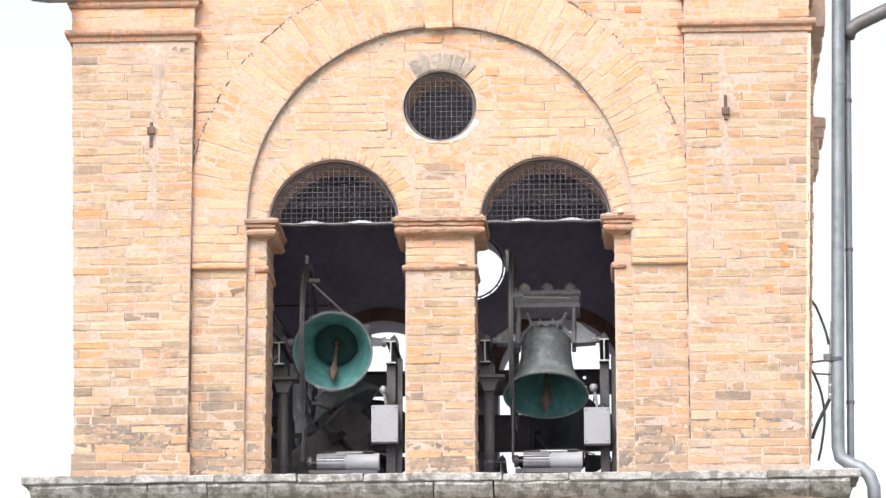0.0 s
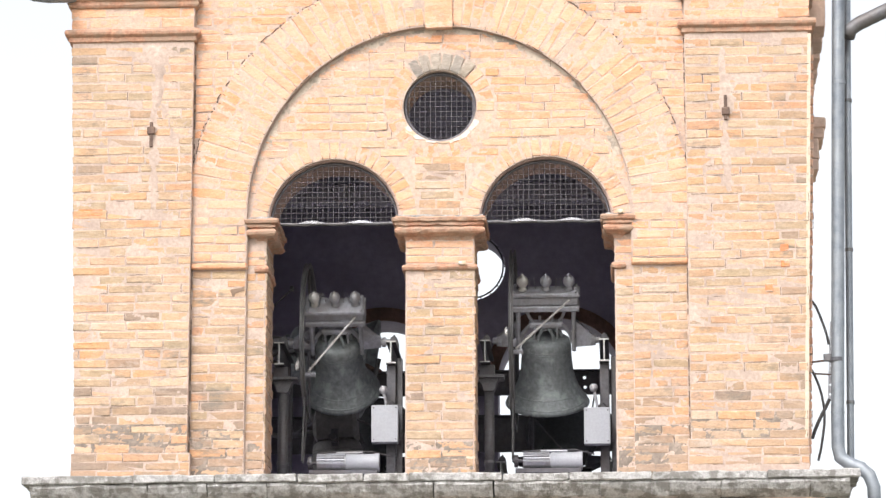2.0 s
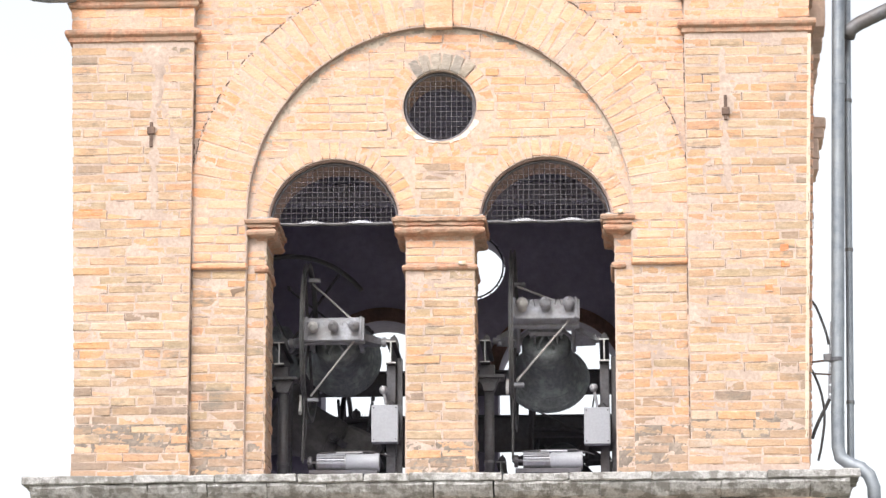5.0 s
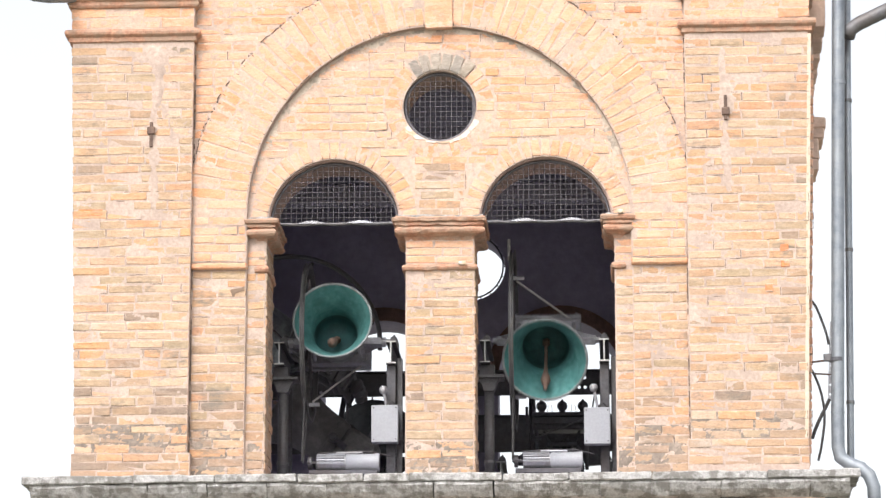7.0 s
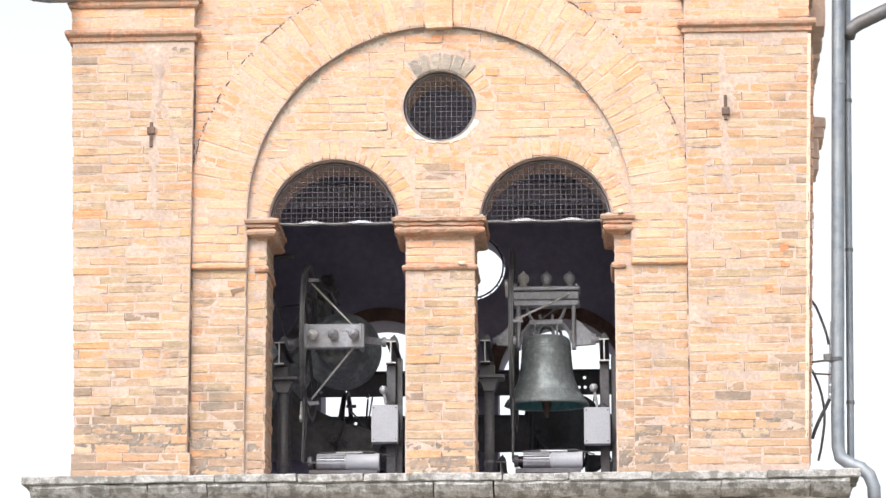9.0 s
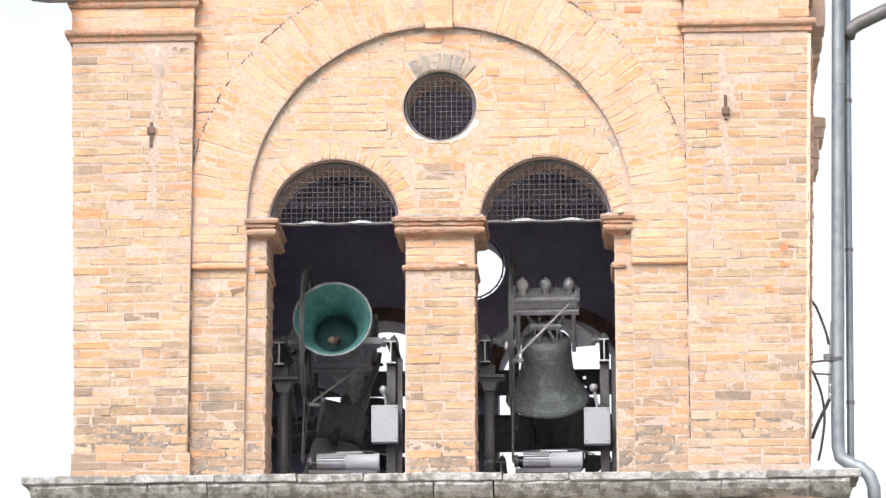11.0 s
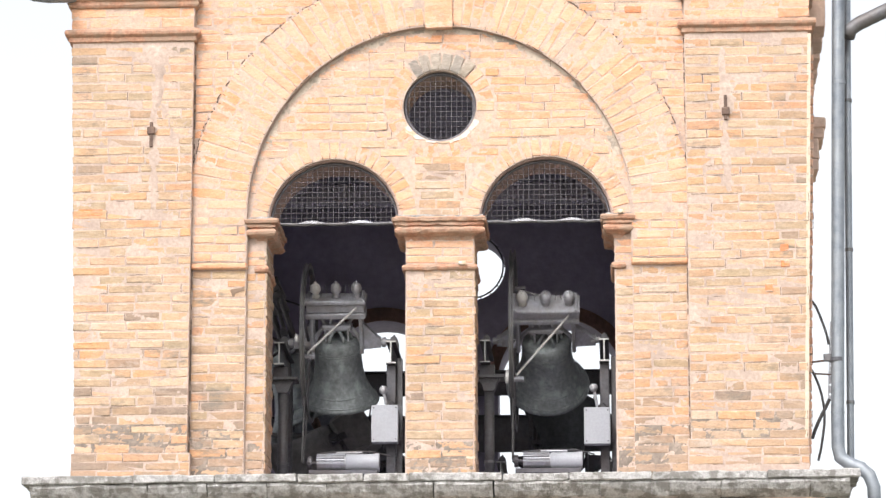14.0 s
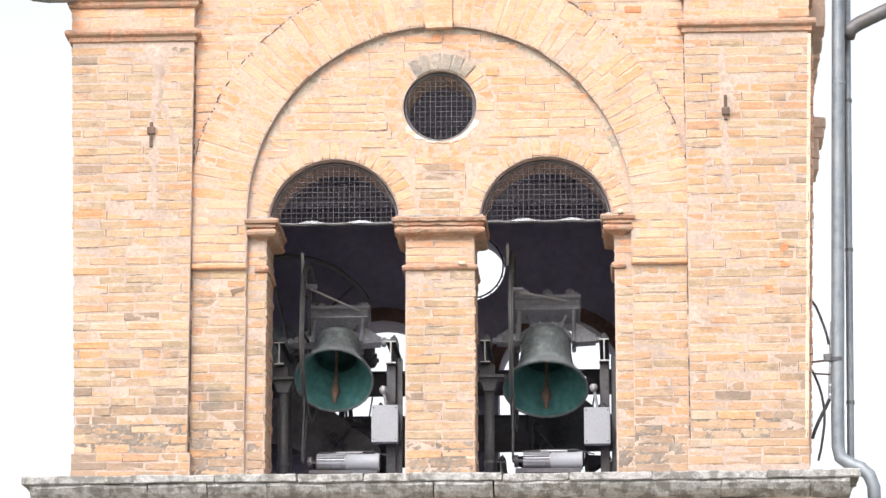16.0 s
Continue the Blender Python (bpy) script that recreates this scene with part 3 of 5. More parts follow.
def bell(label, place, radius, height, turn=0.0, beam=0.235, top=0.36, wheel=0.645, ball=0.043, tab=True, lining=VERDIGRIS, iron=None, bronze=BRONZE, sector=None):
    """A bell that turns on its axle (local x); mouth down at rest, the counterweight beam above."""
    stay, iron = (DARKSTEEL, iron) if iron else (PALESTEEL, STEEL)
    t = empty("church_bell", place, label, "bell", "swinging bells")
    R, H = radius, height
    out = [(0.0, 0.035), (0.32 * R, 0.035), (0.46 * R, 0.028), (0.54 * R, 0.008), (0.575 * R, -0.03), (0.585 * R, -0.10), (0.595 * R, -0.30 * H), (0.625 * R, -0.48 * H), (0.69 * R, -0.64 * H), (0.79 * R, -0.79 * H), (0.90 * R, -0.90 * H), (0.97 * R, -0.955 * H), (R, -H)]
    body = part("bell_body", lathe(bmesh.new(), out + [(0.975 * R, -H - 0.004), (0.94 * R, -H + 0.006)], 56), bronze, t, "grey-green weathered bronze outside", True)
    inside = [(0.94 * R, -H + 0.006), (0.86 * R, -0.92 * H), (0.72 * R, -0.74 * H), (0.61 * R, -0.58 * H), (0.56 * R, -0.45 * H), (0.545 * R, -0.33 * H)]
    part("bell_lining", lathe(bmesh.new(), inside, 56), lining, body, "turquoise verdigris inside of the bell", True)
    # upper lining as its own part, the shade of depth painted in
    deep = [(0.545 * R, -0.33 * H), (0.54 * R, -0.25 * H), (0.53 * R, -0.08), (0.5 * R, -0.02), (0.3 * R, 0.0), (0.0, 0.0)]
    part("bell_crown_inside", lathe(bmesh.new(), deep, 56), DEEPSHADE, body, "inside of the bell crown, coloured dark as depth shade", True)
    for f in (0.10, 0.135, 0.80, 0.93):
        z = -f * H
        r = np.interp(f, [0.0, 0.2, 0.30, 0.48, 0.64, 0.79, 0.90, 0.955, 1.0], [0.575 * R, 0.59 * R, 0.595 * R, 0.625 * R, 0.69 * R, 0.79 * R, 0.90 * R, 0.97 * R, R])
        part("moulded_band", lathe(bmesh.new(), [(r - 0.004, z - 0.006), (r + 0.0025, z - 0.002), (r + 0.002, z + 0.003), (r - 0.006, z + 0.007)], 56), bronze, body, "", True)
    # crown loops
    for k in range(6):
        a = radians(60 * k)
        ca, sa = math.cos(a), math.sin(a)
        part("crown_loop", rod([(0.36 * R * ca, 0.36 * R * sa, 0.03), (0.34 * R * ca, 0.34 * R * sa, 0.07), (0.2 * R * ca, 0.2 * R * sa, 0.105), (0.06 * R * ca, 0.06 * R * sa, 0.11)], 0.013, 8), bronze, t)
    # counterweight beam on two posts
    part("beam", boxed(-beam, beam, -0.075, 0.075, top - 0.075, top - 0.005, bevel=0.008), iron, t, "heavy grey steel counterweight beam")
    part("beam_plate", boxed(-beam - 0.012, beam + 0.012, -0.095, 0.095, top - 0.012 + 0.012, top + 0.034, bevel=0.006), iron, t)
    part("beam_plate", boxed(-beam - 0.006, beam + 0.006, -0.088, 0.088, top - 0.125, top - 0.079, bevel=0.006), iron, t)
    for x in (-beam * 0.92, beam * 0.92):
        part("rim_lip", boxed(x - 0.012, x + 0.012, -0.098, 0.098, top + 0.036, top + 0.056, bevel=0.004), iron, t)
    for s in (-1, 1):
        for y in (-0.055, 0.055):
            part("post", rod([(s * beam * 0.84, y, top - 0.12), (s * beam * 0.84, y, 0.0), (s * beam * 0.84, y, -0.07)], 0.017, 8), iron, t)
        # gusset down to the axle
        bm = plate([[(s * beam * 0.9, 0.17), (s * beam * 1.05, 0.14), (s * beam * 1.38, 0.055), (s * beam * 1.5, 0.04), (s * beam * 1.5, -0.035), (s * beam * 0.8, -0.05), (s * beam * 0.8, 0.12)]], -0.028, 0.028)
        part("side_bracket", bm, iron, t)
        part("axle", rod([(s * beam * 1.4, 0, 0), (s * 0.43, 0, 0)], 0.026, 14), iron, t, "steel axle stub")
        part("axle_collar", rod([(s * 0.36, 0, 0), (s * 0.39, 0, 0)], 0.04, 14), iron, t)
        # bowed cradle arm
        part("cradle_arm", rod([(s * beam * 0.80, 0, -0.02), (s * beam * 0.72, 0, 0.06), (s * beam * 0.52, 0, 0.125), (s * beam * 0.25, 0, 0.145), (0, 0, 0.148)], 0.017, 8), iron, t)
        part("cradle_stay", rod([(s * beam * 0.36, 0, 0.15), (s * beam * 0.50, 0, 0.20), (s * beam * 0.60, 0, top - 0.12)], 0.013, 8), iron, t)
        part("bolt", rod([(s * 0.05, 0, 0.10), (s * 0.05, 0, 0.21)], 0.011, 8), iron, t)
        part("bolt", rod([(s * 0.09, -0.05, 0.02), (s * 0.09, -0.05, 0.14)], 0.009, 8), iron, t)
    part("clamp", boxed(-beam * 0.52, beam * 0.52, -0.05, 0.05, 0.115, 0.165, bevel=0.012), iron, t)
    for k, f in enumerate((-0.68, 0.02, 0.72)):
        m = Matrix.Translation((f * beam, 0, top + 0.034))
        prof = [(0.0, 0.0), (ball * 0.75, 0.0), (ball * 0.75, 0.012), (ball * 0.55, 0.024), (ball * 0.6, 0.035), (ball * 0.95, 0.055), (ball, 0.078), (ball * 0.85, 0.103), (ball * 0.45, 0.118), (ball * 0.25, 0.122), (ball * 0.28, 0.132), (0.0, 0.138)]
        part("finial", lathe(bmesh.new(), prof, 20, m), stay if k == 0 else iron, t, "turned steel ball finial", True)
    for k in range(10):
        x = -beam * 0.9 + 1.8 * beam * k / 9
        if abs(x) > 0.05 and abs(abs(x) - 0.72 * beam) > 0.04:
            part("bird_spike", rod([(x, 0.03, top + 0.03), (x + 0.012 * (-1) ** k, 0.03, top + 0.13)], 0.0022, 5), iron, t)
    # rope wheel seen on edge, with its spokes and two long stays
    wx = -beam + 0.004
    bm = bmesh.new()
    lathe(bm, [(wheel - 0.04, -0.018), (wheel, -0.019), (wheel, -0.013), (wheel - 0.025, -0.005), (wheel - 0.025, 0.005), (wheel, 0.013), (wheel, 0.019), (wheel - 0.04, 0.018), (wheel - 0.04, -0.018)], 64, Matrix.Translation((wx, 0, 0)) @ pose(0, 0, 0, 0, 90, 0))
    if sector is not None:
        bm.free()
        bm = rod([(wx, wheel * math.cos(radians(sector + q)), wheel * math.sin(radians(sector + q))) for q in range(-78, 79, 6)], 0.021, 8)
    wheel_ob = part("wheel", bm, MIDSTEEL if sector is not None else WHEELSTEEL if stay is PALESTEEL else DARKSTEEL, t, "dark grooved steel rope wheel", True)
    for k in range(4 if sector is None else 3):
        a = radians(45 + 90 * k) if sector is None else radians(sector - 60 + 60 * k)
        part("spoke", rod([(wx, 0.02 * math.cos(a), 0.02 * math.sin(a)), (wx, (wheel - 0.03) * math.cos(a), (wheel - 0.03) * math.sin(a))], 0.012, 8), DARKSTEEL, wheel_ob)
    part("hub", rod([(wx - 0.03, 0, 0), (wx + 0.05, 0, 0)], 0.06, 16), STEEL, wheel_ob)
    for s in (-1, 1):
        part("stay", rod([(beam * 0.72, s * 0.07, top - 0.03), (wx + 0.03, s * 0.47, 0.10)], 0.0085, 8), stay, t, "pale diagonal steel stay")
        part("stay_lug", boxed(wx, wx + 0.09, s * 0.5 - 0.014, s * 0.5 + 0.014, 0.075, 0.10), iron, t)
    if tab:
        bm = boxed(wx - 0.045, wx - 0.022, -0.022, 0.022, wheel - 0.08, wheel + 0.095, bevel=0.004)
        bmesh.ops.transform(bm, matrix=Matrix.Rotation(radians(65), 4, "X"), verts=bm.verts)
        part("striker_tab", bm, stay, t, "pale steel trip tab on the wheel")
    # clapper
    cl = part("clapper", lathe(bmesh.new(), [(0.0, 0.03), (0.03, 0.02), (0.03, -0.02), (0.014, -0.04), (0.013, -0.55 * H), (0.02, -0.7 * H), (0.034, -0.80 * H), (0.040, -0.86 * H), (0.032, -0.92 * H), (0.018, -0.97 * H), (0.015, -1.06 * H), (0.0, -1.08 * H)], 18), RUST, t, "rust-brown iron clapper", True)
    cl.location = (0, 0, -0.06)
    BELLS.append((t, cl))
    return t


bell_west = bell("weathered bronze bell with verdigris lining, grey steel counterweight yoke", pose(*PIVOT_WEST), 0.32, 0.50)
bell_east = bell("larger weathered bronze bell with verdigris lining, steel counterweight yoke", pose(*PIVOT_EAST), 0.342, 0.53, beam=0.265, top=0.395, wheel=0.735, ball=0.047)
bell_side = bell("large dark bronze bell hung along the side wall", pose(-1.43, 3.1, 1.50, 0, 0, 90), 0.43, 0.68, beam=0.33, top=0.56, wheel=0.78, ball=0.07, tab=False, lining=BRONZE, iron=MIDSTEEL, sector=-15)
bell_low = bell("smaller bronze bell low behind the front bells", pose(-1.0, 2.66, 0.62, 0, 0, -90), 0.36, 0.56, beam=0.17, top=0.26, wheel=0.22, ball=0.045, tab=False, lining=BRONZE, iron=DARKSTEEL, bronze=LITBRONZE)
# added block that fills out the pale, lit shape of the low bell
part("headstock", wear(boxed(-0.20, 0.20, -0.185, 0.185, 0.03, 0.335, bevel=0.03), 0.008, 6, 3), LITBRONZE, bell_low, "brown block added above the low bell, its light put into the colour")
# the far bells' silhouette comes from near-black bronze and dark steel
bell_far_west = bell("bronze bell coloured near black as a silhouette before the far arches", pose(-0.85, 4.62, 0.80), 0.32, 0.50, lining=SHADEBRONZE, iron=DARKSTEEL, bronze=SHADEBRONZE)
bell_far_east = bell("bronze bell coloured near black as a silhouette before the far arches", pose(0.85, 4.62, 0.80), 0.342, 0.53, beam=0.265, top=0.395, wheel=0.66, ball=0.047, lining=SHADEBRONZE, iron=DARKSTEEL, bronze=SHADEBRONZE)


# ---- steel bell frame ----
def i_beam(x, z, y0, y1, w=0.077, h=0.182, t=0.011):
    b = empty("steel_beam", pose(x, y0, z), "dark rolled-steel joist carrying bell bearings, pale cut end", "steel beam", "bell frame beams")
    prof = [(-w / 2, 0), (w / 2, 0), (w / 2, -t), (t / 2, -t), (t / 2, -h + t), (w / 2, -h + t), (w / 2, -h), (-w / 2, -h), (-w / 2, -h + t), (-t / 2, -h + t), (-t / 2, -t), (-w / 2, -t)]
    part("joist", plate([prof], 0.004, y1 - y0), DARKSTEEL, b)
    part("cut_end", plate([prof], -0.002, 0.004), PALESTEEL, b, "pale cut end of the joist")
    return b


for x in (-1.32, -0.43, 0.317, 1.261):
    i_beam(x, 1.158, 0.95, 1.78)


def bearing(x, y, z):
    b = empty("bearing_block", pose(x, y, z), "grey cast bearing block bolted on a joist", "bearing", "axle bearings")
    part("housing", plate([[(-0.036, -0.07), (0.036, -0.07), (0.036, -0.05), (0.034, 0.0), (0.024, 0.028), (0, 0.038), (-0.024, 0.028), (-0.034, 0.0), (-0.036, -0.05)]], -0.07, 0.07), MIDSTEEL, b)
    part("grease_nipple", rod([(0, 0, 0.03), (0, 0, 0.06)], 0.008, 8), MIDSTEEL, b)
    for s in (-1, 1):
        part("bolt", rod([(0, s * 0.055, -0.05), (0, s * 0.055, 0.02)], 0.012, 6), STEEL, b)
    return b


for x in (-1.32, -0.43, 0.317, 1.261):
    i_beam(x, 0.73, 4.2, 5.28)
    bearing(x, 1.35, 1.228)
    bearing(x, 4.62, 0.80)


def pipe_column(x, y, r):
    c = empty("pipe_column", pose(x, y, FLOOR), "round grey steel pipe column with flared bracket head", "column", "bell frame columns")
    part("shaft", rod([(0, 0, 0), (0, 0, 0.98)], r, 20), MIDSTEEL, c, "", True)
    part("collar", rod([(0, 0, 0.32), (0, 0, 0.345)], r + 0.007, 20), MIDSTEEL, c)
    part("base_plate", boxed(-0.11, 0.11, -0.11, 0.11, 0, 0.015), MIDSTEEL, c)
    part("bracket", plate([[(-r, 0.90), (r, 0.90), (r + 0.02, 0.96), (r + 0.045, 1.0), (-r - 0.045, 1.0), (-r - 0.02, 0.96)]], -0.05, 0.05), MIDSTEEL, c)
    part("head_plate", boxed(-0.12, 0.12, -0.10, 0.10, 1.0, 1.02), MIDSTEEL, c)
    part("packing", boxed(-0.075, 0.045, -0.08, 0.08, 1.02, 1.104), DARKSTEEL, c)
    return c


pipe_column(-1.30, 1.12, 0.042)
pipe_column(0.345, 1.12, 0.040)


def box_post(x, y, w, top, material):
    p = empty("steel_post", pose(x, y, FLOOR), "square dark steel post of the bell frame", "post", "bell frame posts")
    part("post_tube", boxed(-w / 2, w / 2, -w / 2, w / 2, 0, top, bevel=0.004), material, p)
    part("foot_plate", boxed(-w, w, -w, w, 0, 0.012), material, p)
    return p


for x in (-0.43, 1.261):
    box_post(x, 1.05, 0.075, 1.10, DARKSTEEL)
for x in (-0.367, 1.335):
    box_post(x, 1.10, 0.045, 1.17, MIDSTEEL)
for x in (-1.32, -0.43, 0.317, 1.261):
    box_post(x, 4.3, 0.07, 0.678, DARKSTEEL)
    box_post(x, 1.70, 0.07, 1.106, DARKSTEEL)


# cross girders with bolt holes, before the far arches
def girder(name, z0, z1, holes):
    loops = [[(-2.2, z0), (-2.2, z1), (2.2, z1), (2.2, z0)]]
    for x, z in holes:
        loops.append(arc(x, z, 0.015, 0, 330, 11))
    g = empty(name, pose(0, 5.30, 0), "dark steel cross girder with round bolt holes", "girder", "cross girders")
    part("web", plate(loops, 0.0, 0.012), DARKSTEEL, g)
    part("flange", boxed(-2.2, 2.2, -0.05, 0.05, z1 + 0.001, z1 + 0.014), DARKSTEEL, g)
    return g


girder("cross_girder", 1.53, 1.745, [(-1.385, 1.575), (-1.15, 1.575), (1.0, 1.60), (1.055, 1.60), (1.05, 1.69)])
girder("cross_girder", 1.0, 1.325, [(-1.5, 1.215), (-1.29, 1.28), (-1.06, 1.28), (-0.45, 1.28)])
for x in (-1.23, -0.95, 1.1):
    part_tie = empty("tie_rod", pose(x, 5.36, 1.3), "thin dark tie rod between girders", "rod", "tie rods")
    part("rod", rod([(0, 0, 0), (0.05, 0, 0.3)], 0.008, 6), DARKSTEEL, part_tie)


# ---- electrical boxes, sensors, motors, chains ----
def junction_box(x0, x1, y, z0, z1):
    w, h = x1 - x0, z1 - z0
    j = empty("junction_box", pose((x0 + x1) / 2, y, z0), "light grey electrical junction box bolted to a post", "junction box", "junction boxes")
    part("case", boxed(-w / 2, w / 2, 0.012, 0.11, 0, h, bevel=0.006), BOXGREY, j)
    part("lid", boxed(-w / 2 - 0.003, w / 2 + 0.003, -0.004, 0.0119, -0.003, h + 0.003, bevel=0.004), BOXGREY, j)
    for sx in (-1, 1):
        for z in (0.02, h - 0.02):
            part("screw", rod([(sx * (w / 2 - 0.016), -0.007, z), (sx * (w / 2 - 0.016), 0.0, z)], 0.006, 8), DARKSTEEL, j)
    part("cable_gland", rod([(0.02, 0.05, h), (0.02, 0.05, h + 0.03)], 0.012, 8), CABLE, j)
    part("lead", rod([(0.02, 0.05, h + 0.03), (0.05, 0.06, h + 0.05), (0.09, 0.08, h + 0.01), (0.11, 0.12, h - 0.08), (0.11, 0.16, h - 0.3)], 0.006, 6), CABLE, j)
    part("mounting_strap", boxed(0.02, w / 2 + 0.02, 0.11, 0.17, 0.04, 0.08), DARKSTEEL, j)
    return j


def sensor(x, y, z):
    s = empty("proximity_sensor", pose(x, y, z), "small ball-headed sensor arm above a junction box", "sensor", "sensors")
    part("head", lathe(bmesh.new(), [(0, -0.034), (0.02, -0.03), (0.033, -0.012), (0.033, 0.012), (0.02, 0.03), (0, 0.034)], 16), STEEL, s, "", True)
    part("arm", rod([(0.005, 0, -0.03), (0.03, 0.03, -0.16)], 0.012, 8), STEEL, s)
    return s


def motor(x0, x1, y, z):
    w = x1 - x0
    m = empty("electric_motor", pose((x0 + x1) / 2, y, z), "grey finned electric motor driving a bell chain", "motor", "bell motors")
    part("housing", rod([(0.0, 0, 0), (w / 2 - 0.02, 0, 0), (w / 2, 0, 0)], 0.068, 24), BOXGREY, m, "smooth pale motor housing", True)
    part("end_cap", rod([(w / 2 - 0.03, 0, 0), (w / 2 + 0.012, 0, 0)], 0.072, 24), BOXGREY, m)
    part("stator", rod([(-w / 2 + 0.02, 0, 0), (0.0, 0, 0)], 0.055, 20), STEEL, m)
    for k in range(11):
        a = radians(-100 + 20 * k)
        bm = boxed(-w / 2 + 0.02, -0.01, -0.004, 0.004, 0.05, 0.072)
        bmesh.ops.transform(bm, matrix=Matrix.Rotation(a, 4, "X"), verts=bm.verts)
        part("cooling_fin", bm, STEEL, m)
    part("terminal_box", boxed(-0.08, 0.13, -0.03, 0.05, 0.068, 0.082, bevel=0.003), STEEL, m)
    part("conduit", rod([(-0.22, -0.02, 0.075), (0.0, -0.02, 0.085), (0.2, -0.02, 0.083), (0.26, 0.0, 0.07), (0.34, 0.05, 0.06)], 0.006, 6), DARKSTEEL, m)
    part("sprocket", rod([(-w / 2 - 0.05, 0, 0), (-w / 2 - 0.02, 0, 0)], 0.05, 18), DARKSTEEL, m)
    part("shaft", rod([(-w / 2 - 0.06, 0, 0), (-w / 2 + 0.03, 0, 0)], 0.014, 10), DARKSTEEL, m)
    part("bed_frame", boxed(-w / 2 - 0.04, w / 2, -0.06, 0.12, -0.10, -0.066), DARKSTEEL, m)
    for sx in (-0.8, 0.8):
        part("foot", boxed(sx * w / 2 - 0.02, sx * w / 2 + 0.02, -0.05, 0.1, FLOOR - z, -0.10), DARKSTEEL, m)
    return m


def chain(x, y0, z0, y1, z1):
    c = empty("drive_chain", pose(x, 0, 0), "dark drive chain between motor and bell wheel", "chain", "drive chains")
    for d in (-0.05, 0.05):
        part("strand", rod([(0, y0 + d, z0), (0, y1 + d * 3, z1)], 0.008, 6), CABLE, c)
    return c


junction_box(-0.571, -0.365, 0.85, 0.327, 0.618)
sensor(-0.485, 0.92, 0.755)
junction_box(1.101, 1.302, 0.85, 0.298, 0.583)
sensor(1.176, 0.92, 0.755)
motor(-1.02, -0.521, 0.86, 0.165)
motor(0.60, 1.072, 0.86, 0.165)
chain(-1.11, 0.80, 0.16, 1.05, 0.70)
chain(0.54, 0.80, 0.16, 1.05, 0.70)

# inner tie bars and loose cables crossing the dark belfry
timber = empty("timber_beam", pose(0, 2.2, 2.75), "dark timber beam spanning the belfry", "beam")
part("timber", boxed(-2.24, 2.24, -0.07, 0.07, -0.16, 0.0, bevel=0.01), HAZETINT, timber)

# ---- things on the outer face ----
for s, x, z in ((1, -2.238, 2.62), (-1, 2.226, 2.77)):
    a = empty("wall_anchor", pose(x, -0.004, z), "rusty iron tie anchor let into the brick", "wall anchor", "wall anchors")
    part("bar", boxed(-0.013, 0.013, -0.018, 0.03, -0.10, 0.10, bevel=0.003), RUST, a)
    part("wedge", boxed(-0.03, 0.03, -0.028, 0.03, s * 0.03 - 0.03, s * 0.03 + 0.03, bevel=0.005), RUST, a)


# downpipes at the east corner, with the slanting spout and cables
dp = empty("downpipe", pose(3.06, 0.2, 0), "grey zinc downpipe with bracket and curved shoe", "downpipe")
part("pipe", rod([(0.105, 0, 4.2), (0.068, 0, 3.65), (0.02, 0, 1.9), (-0.022, 0, 0.4), (-0.026, 0, 0.14), (-0.01, 0, 0.06), (0.05, -0.02, 0.01), (0.14, -0.04, -0.03), (0.2, -0.06, -0.09), (0.23, -0.07, -0.18), (0.235, -0.07, -0.5)], 0.051, 20), ZINC, dp, "", True)
part("clip", rod([(-0.02, 0, 0.80), (-0.02, 0, 0.83)], 0.057, 20), DARKSTEEL, dp)
part("clip", rod([(0.055, 0, 3.0), (0.055, 0, 3.03)], 0.054, 20), ZINC, dp)
part("clip", rod([(-0.022, 0, 0.40), (-0.022, 0, 0.412)], 0.054, 20), ZINC, dp)
part("clamp_screw", boxed(-0.12, -0.06, -0.03, 0.0, 0.80, 0.86, bevel=0.006), MIDSTEEL, dp)
part("bracket_arm", rod([(-0.05, 0, 0.815), (-0.24, 0.02, 0.80)], 0.008, 6), RUST, dp)
dp2 = empty("thin_downpipe", pose(3.148, 0.36, 0), "thin brownish conduit pipe behind the downpipe", "downpipe")
part("pipe", rod([(0.07, 0, 4.2), (0.03, 0, 2.2), (-0.01, 0, 0.05), (-0.01, 0, -0.11)], 0.028, 14), ZINC, dp2, "", True)
for z in (0.5, 1.7, 2.9):
    part("clip", rod([(-0.01 + 0.019 * z, 0, z), (-0.01 + 0.019 * z, 0, z + 0.025)], 0.033, 14), MIDSTEEL, dp2)
sp = empty("roof_spout", pose(3.22, 0.25, 3.46), "slanting zinc pipe from the roof gutter", "downpipe")
part("pipe", rod([(-0.02, -0.01, -0.06), (0.0, 0, 0.0), (0.06, 0, 0.045), (0.32, 0, 0.17), (0.9, 0, 0.43)], 0.056, 18), MIDSTEEL, sp, "", True)
cab = empty("loose_cable", pose(2.95, 0.3, 0), "dark loose cables and perforated strip by the corner", "cable")
part("strand", rod([(-0.078, 0, 1.298), (-0.050, 0, 1.253), (-0.026, 0, 1.193), (-0.002, 0, 1.126), (0.017, 0, 1.067), (0.030, 0, 1.015), (0.040, 0, 0.956)], 0.010, 8), CABLE, cab)
part("strand", rod([(-0.095, 0, 0.758), (-0.070, 0, 0.706), (-0.046, 0, 0.644), (-0.025, 0, 0.566), (-0.011, 0, 0.486), (-0.006, 0, 0.412), (-0.009, 0, 0.339), (-0.020, 0, 0.259), (-0.038, 0, 0.150), (-0.062, 0, 0.051)], 0.010, 8), CABLE, cab)
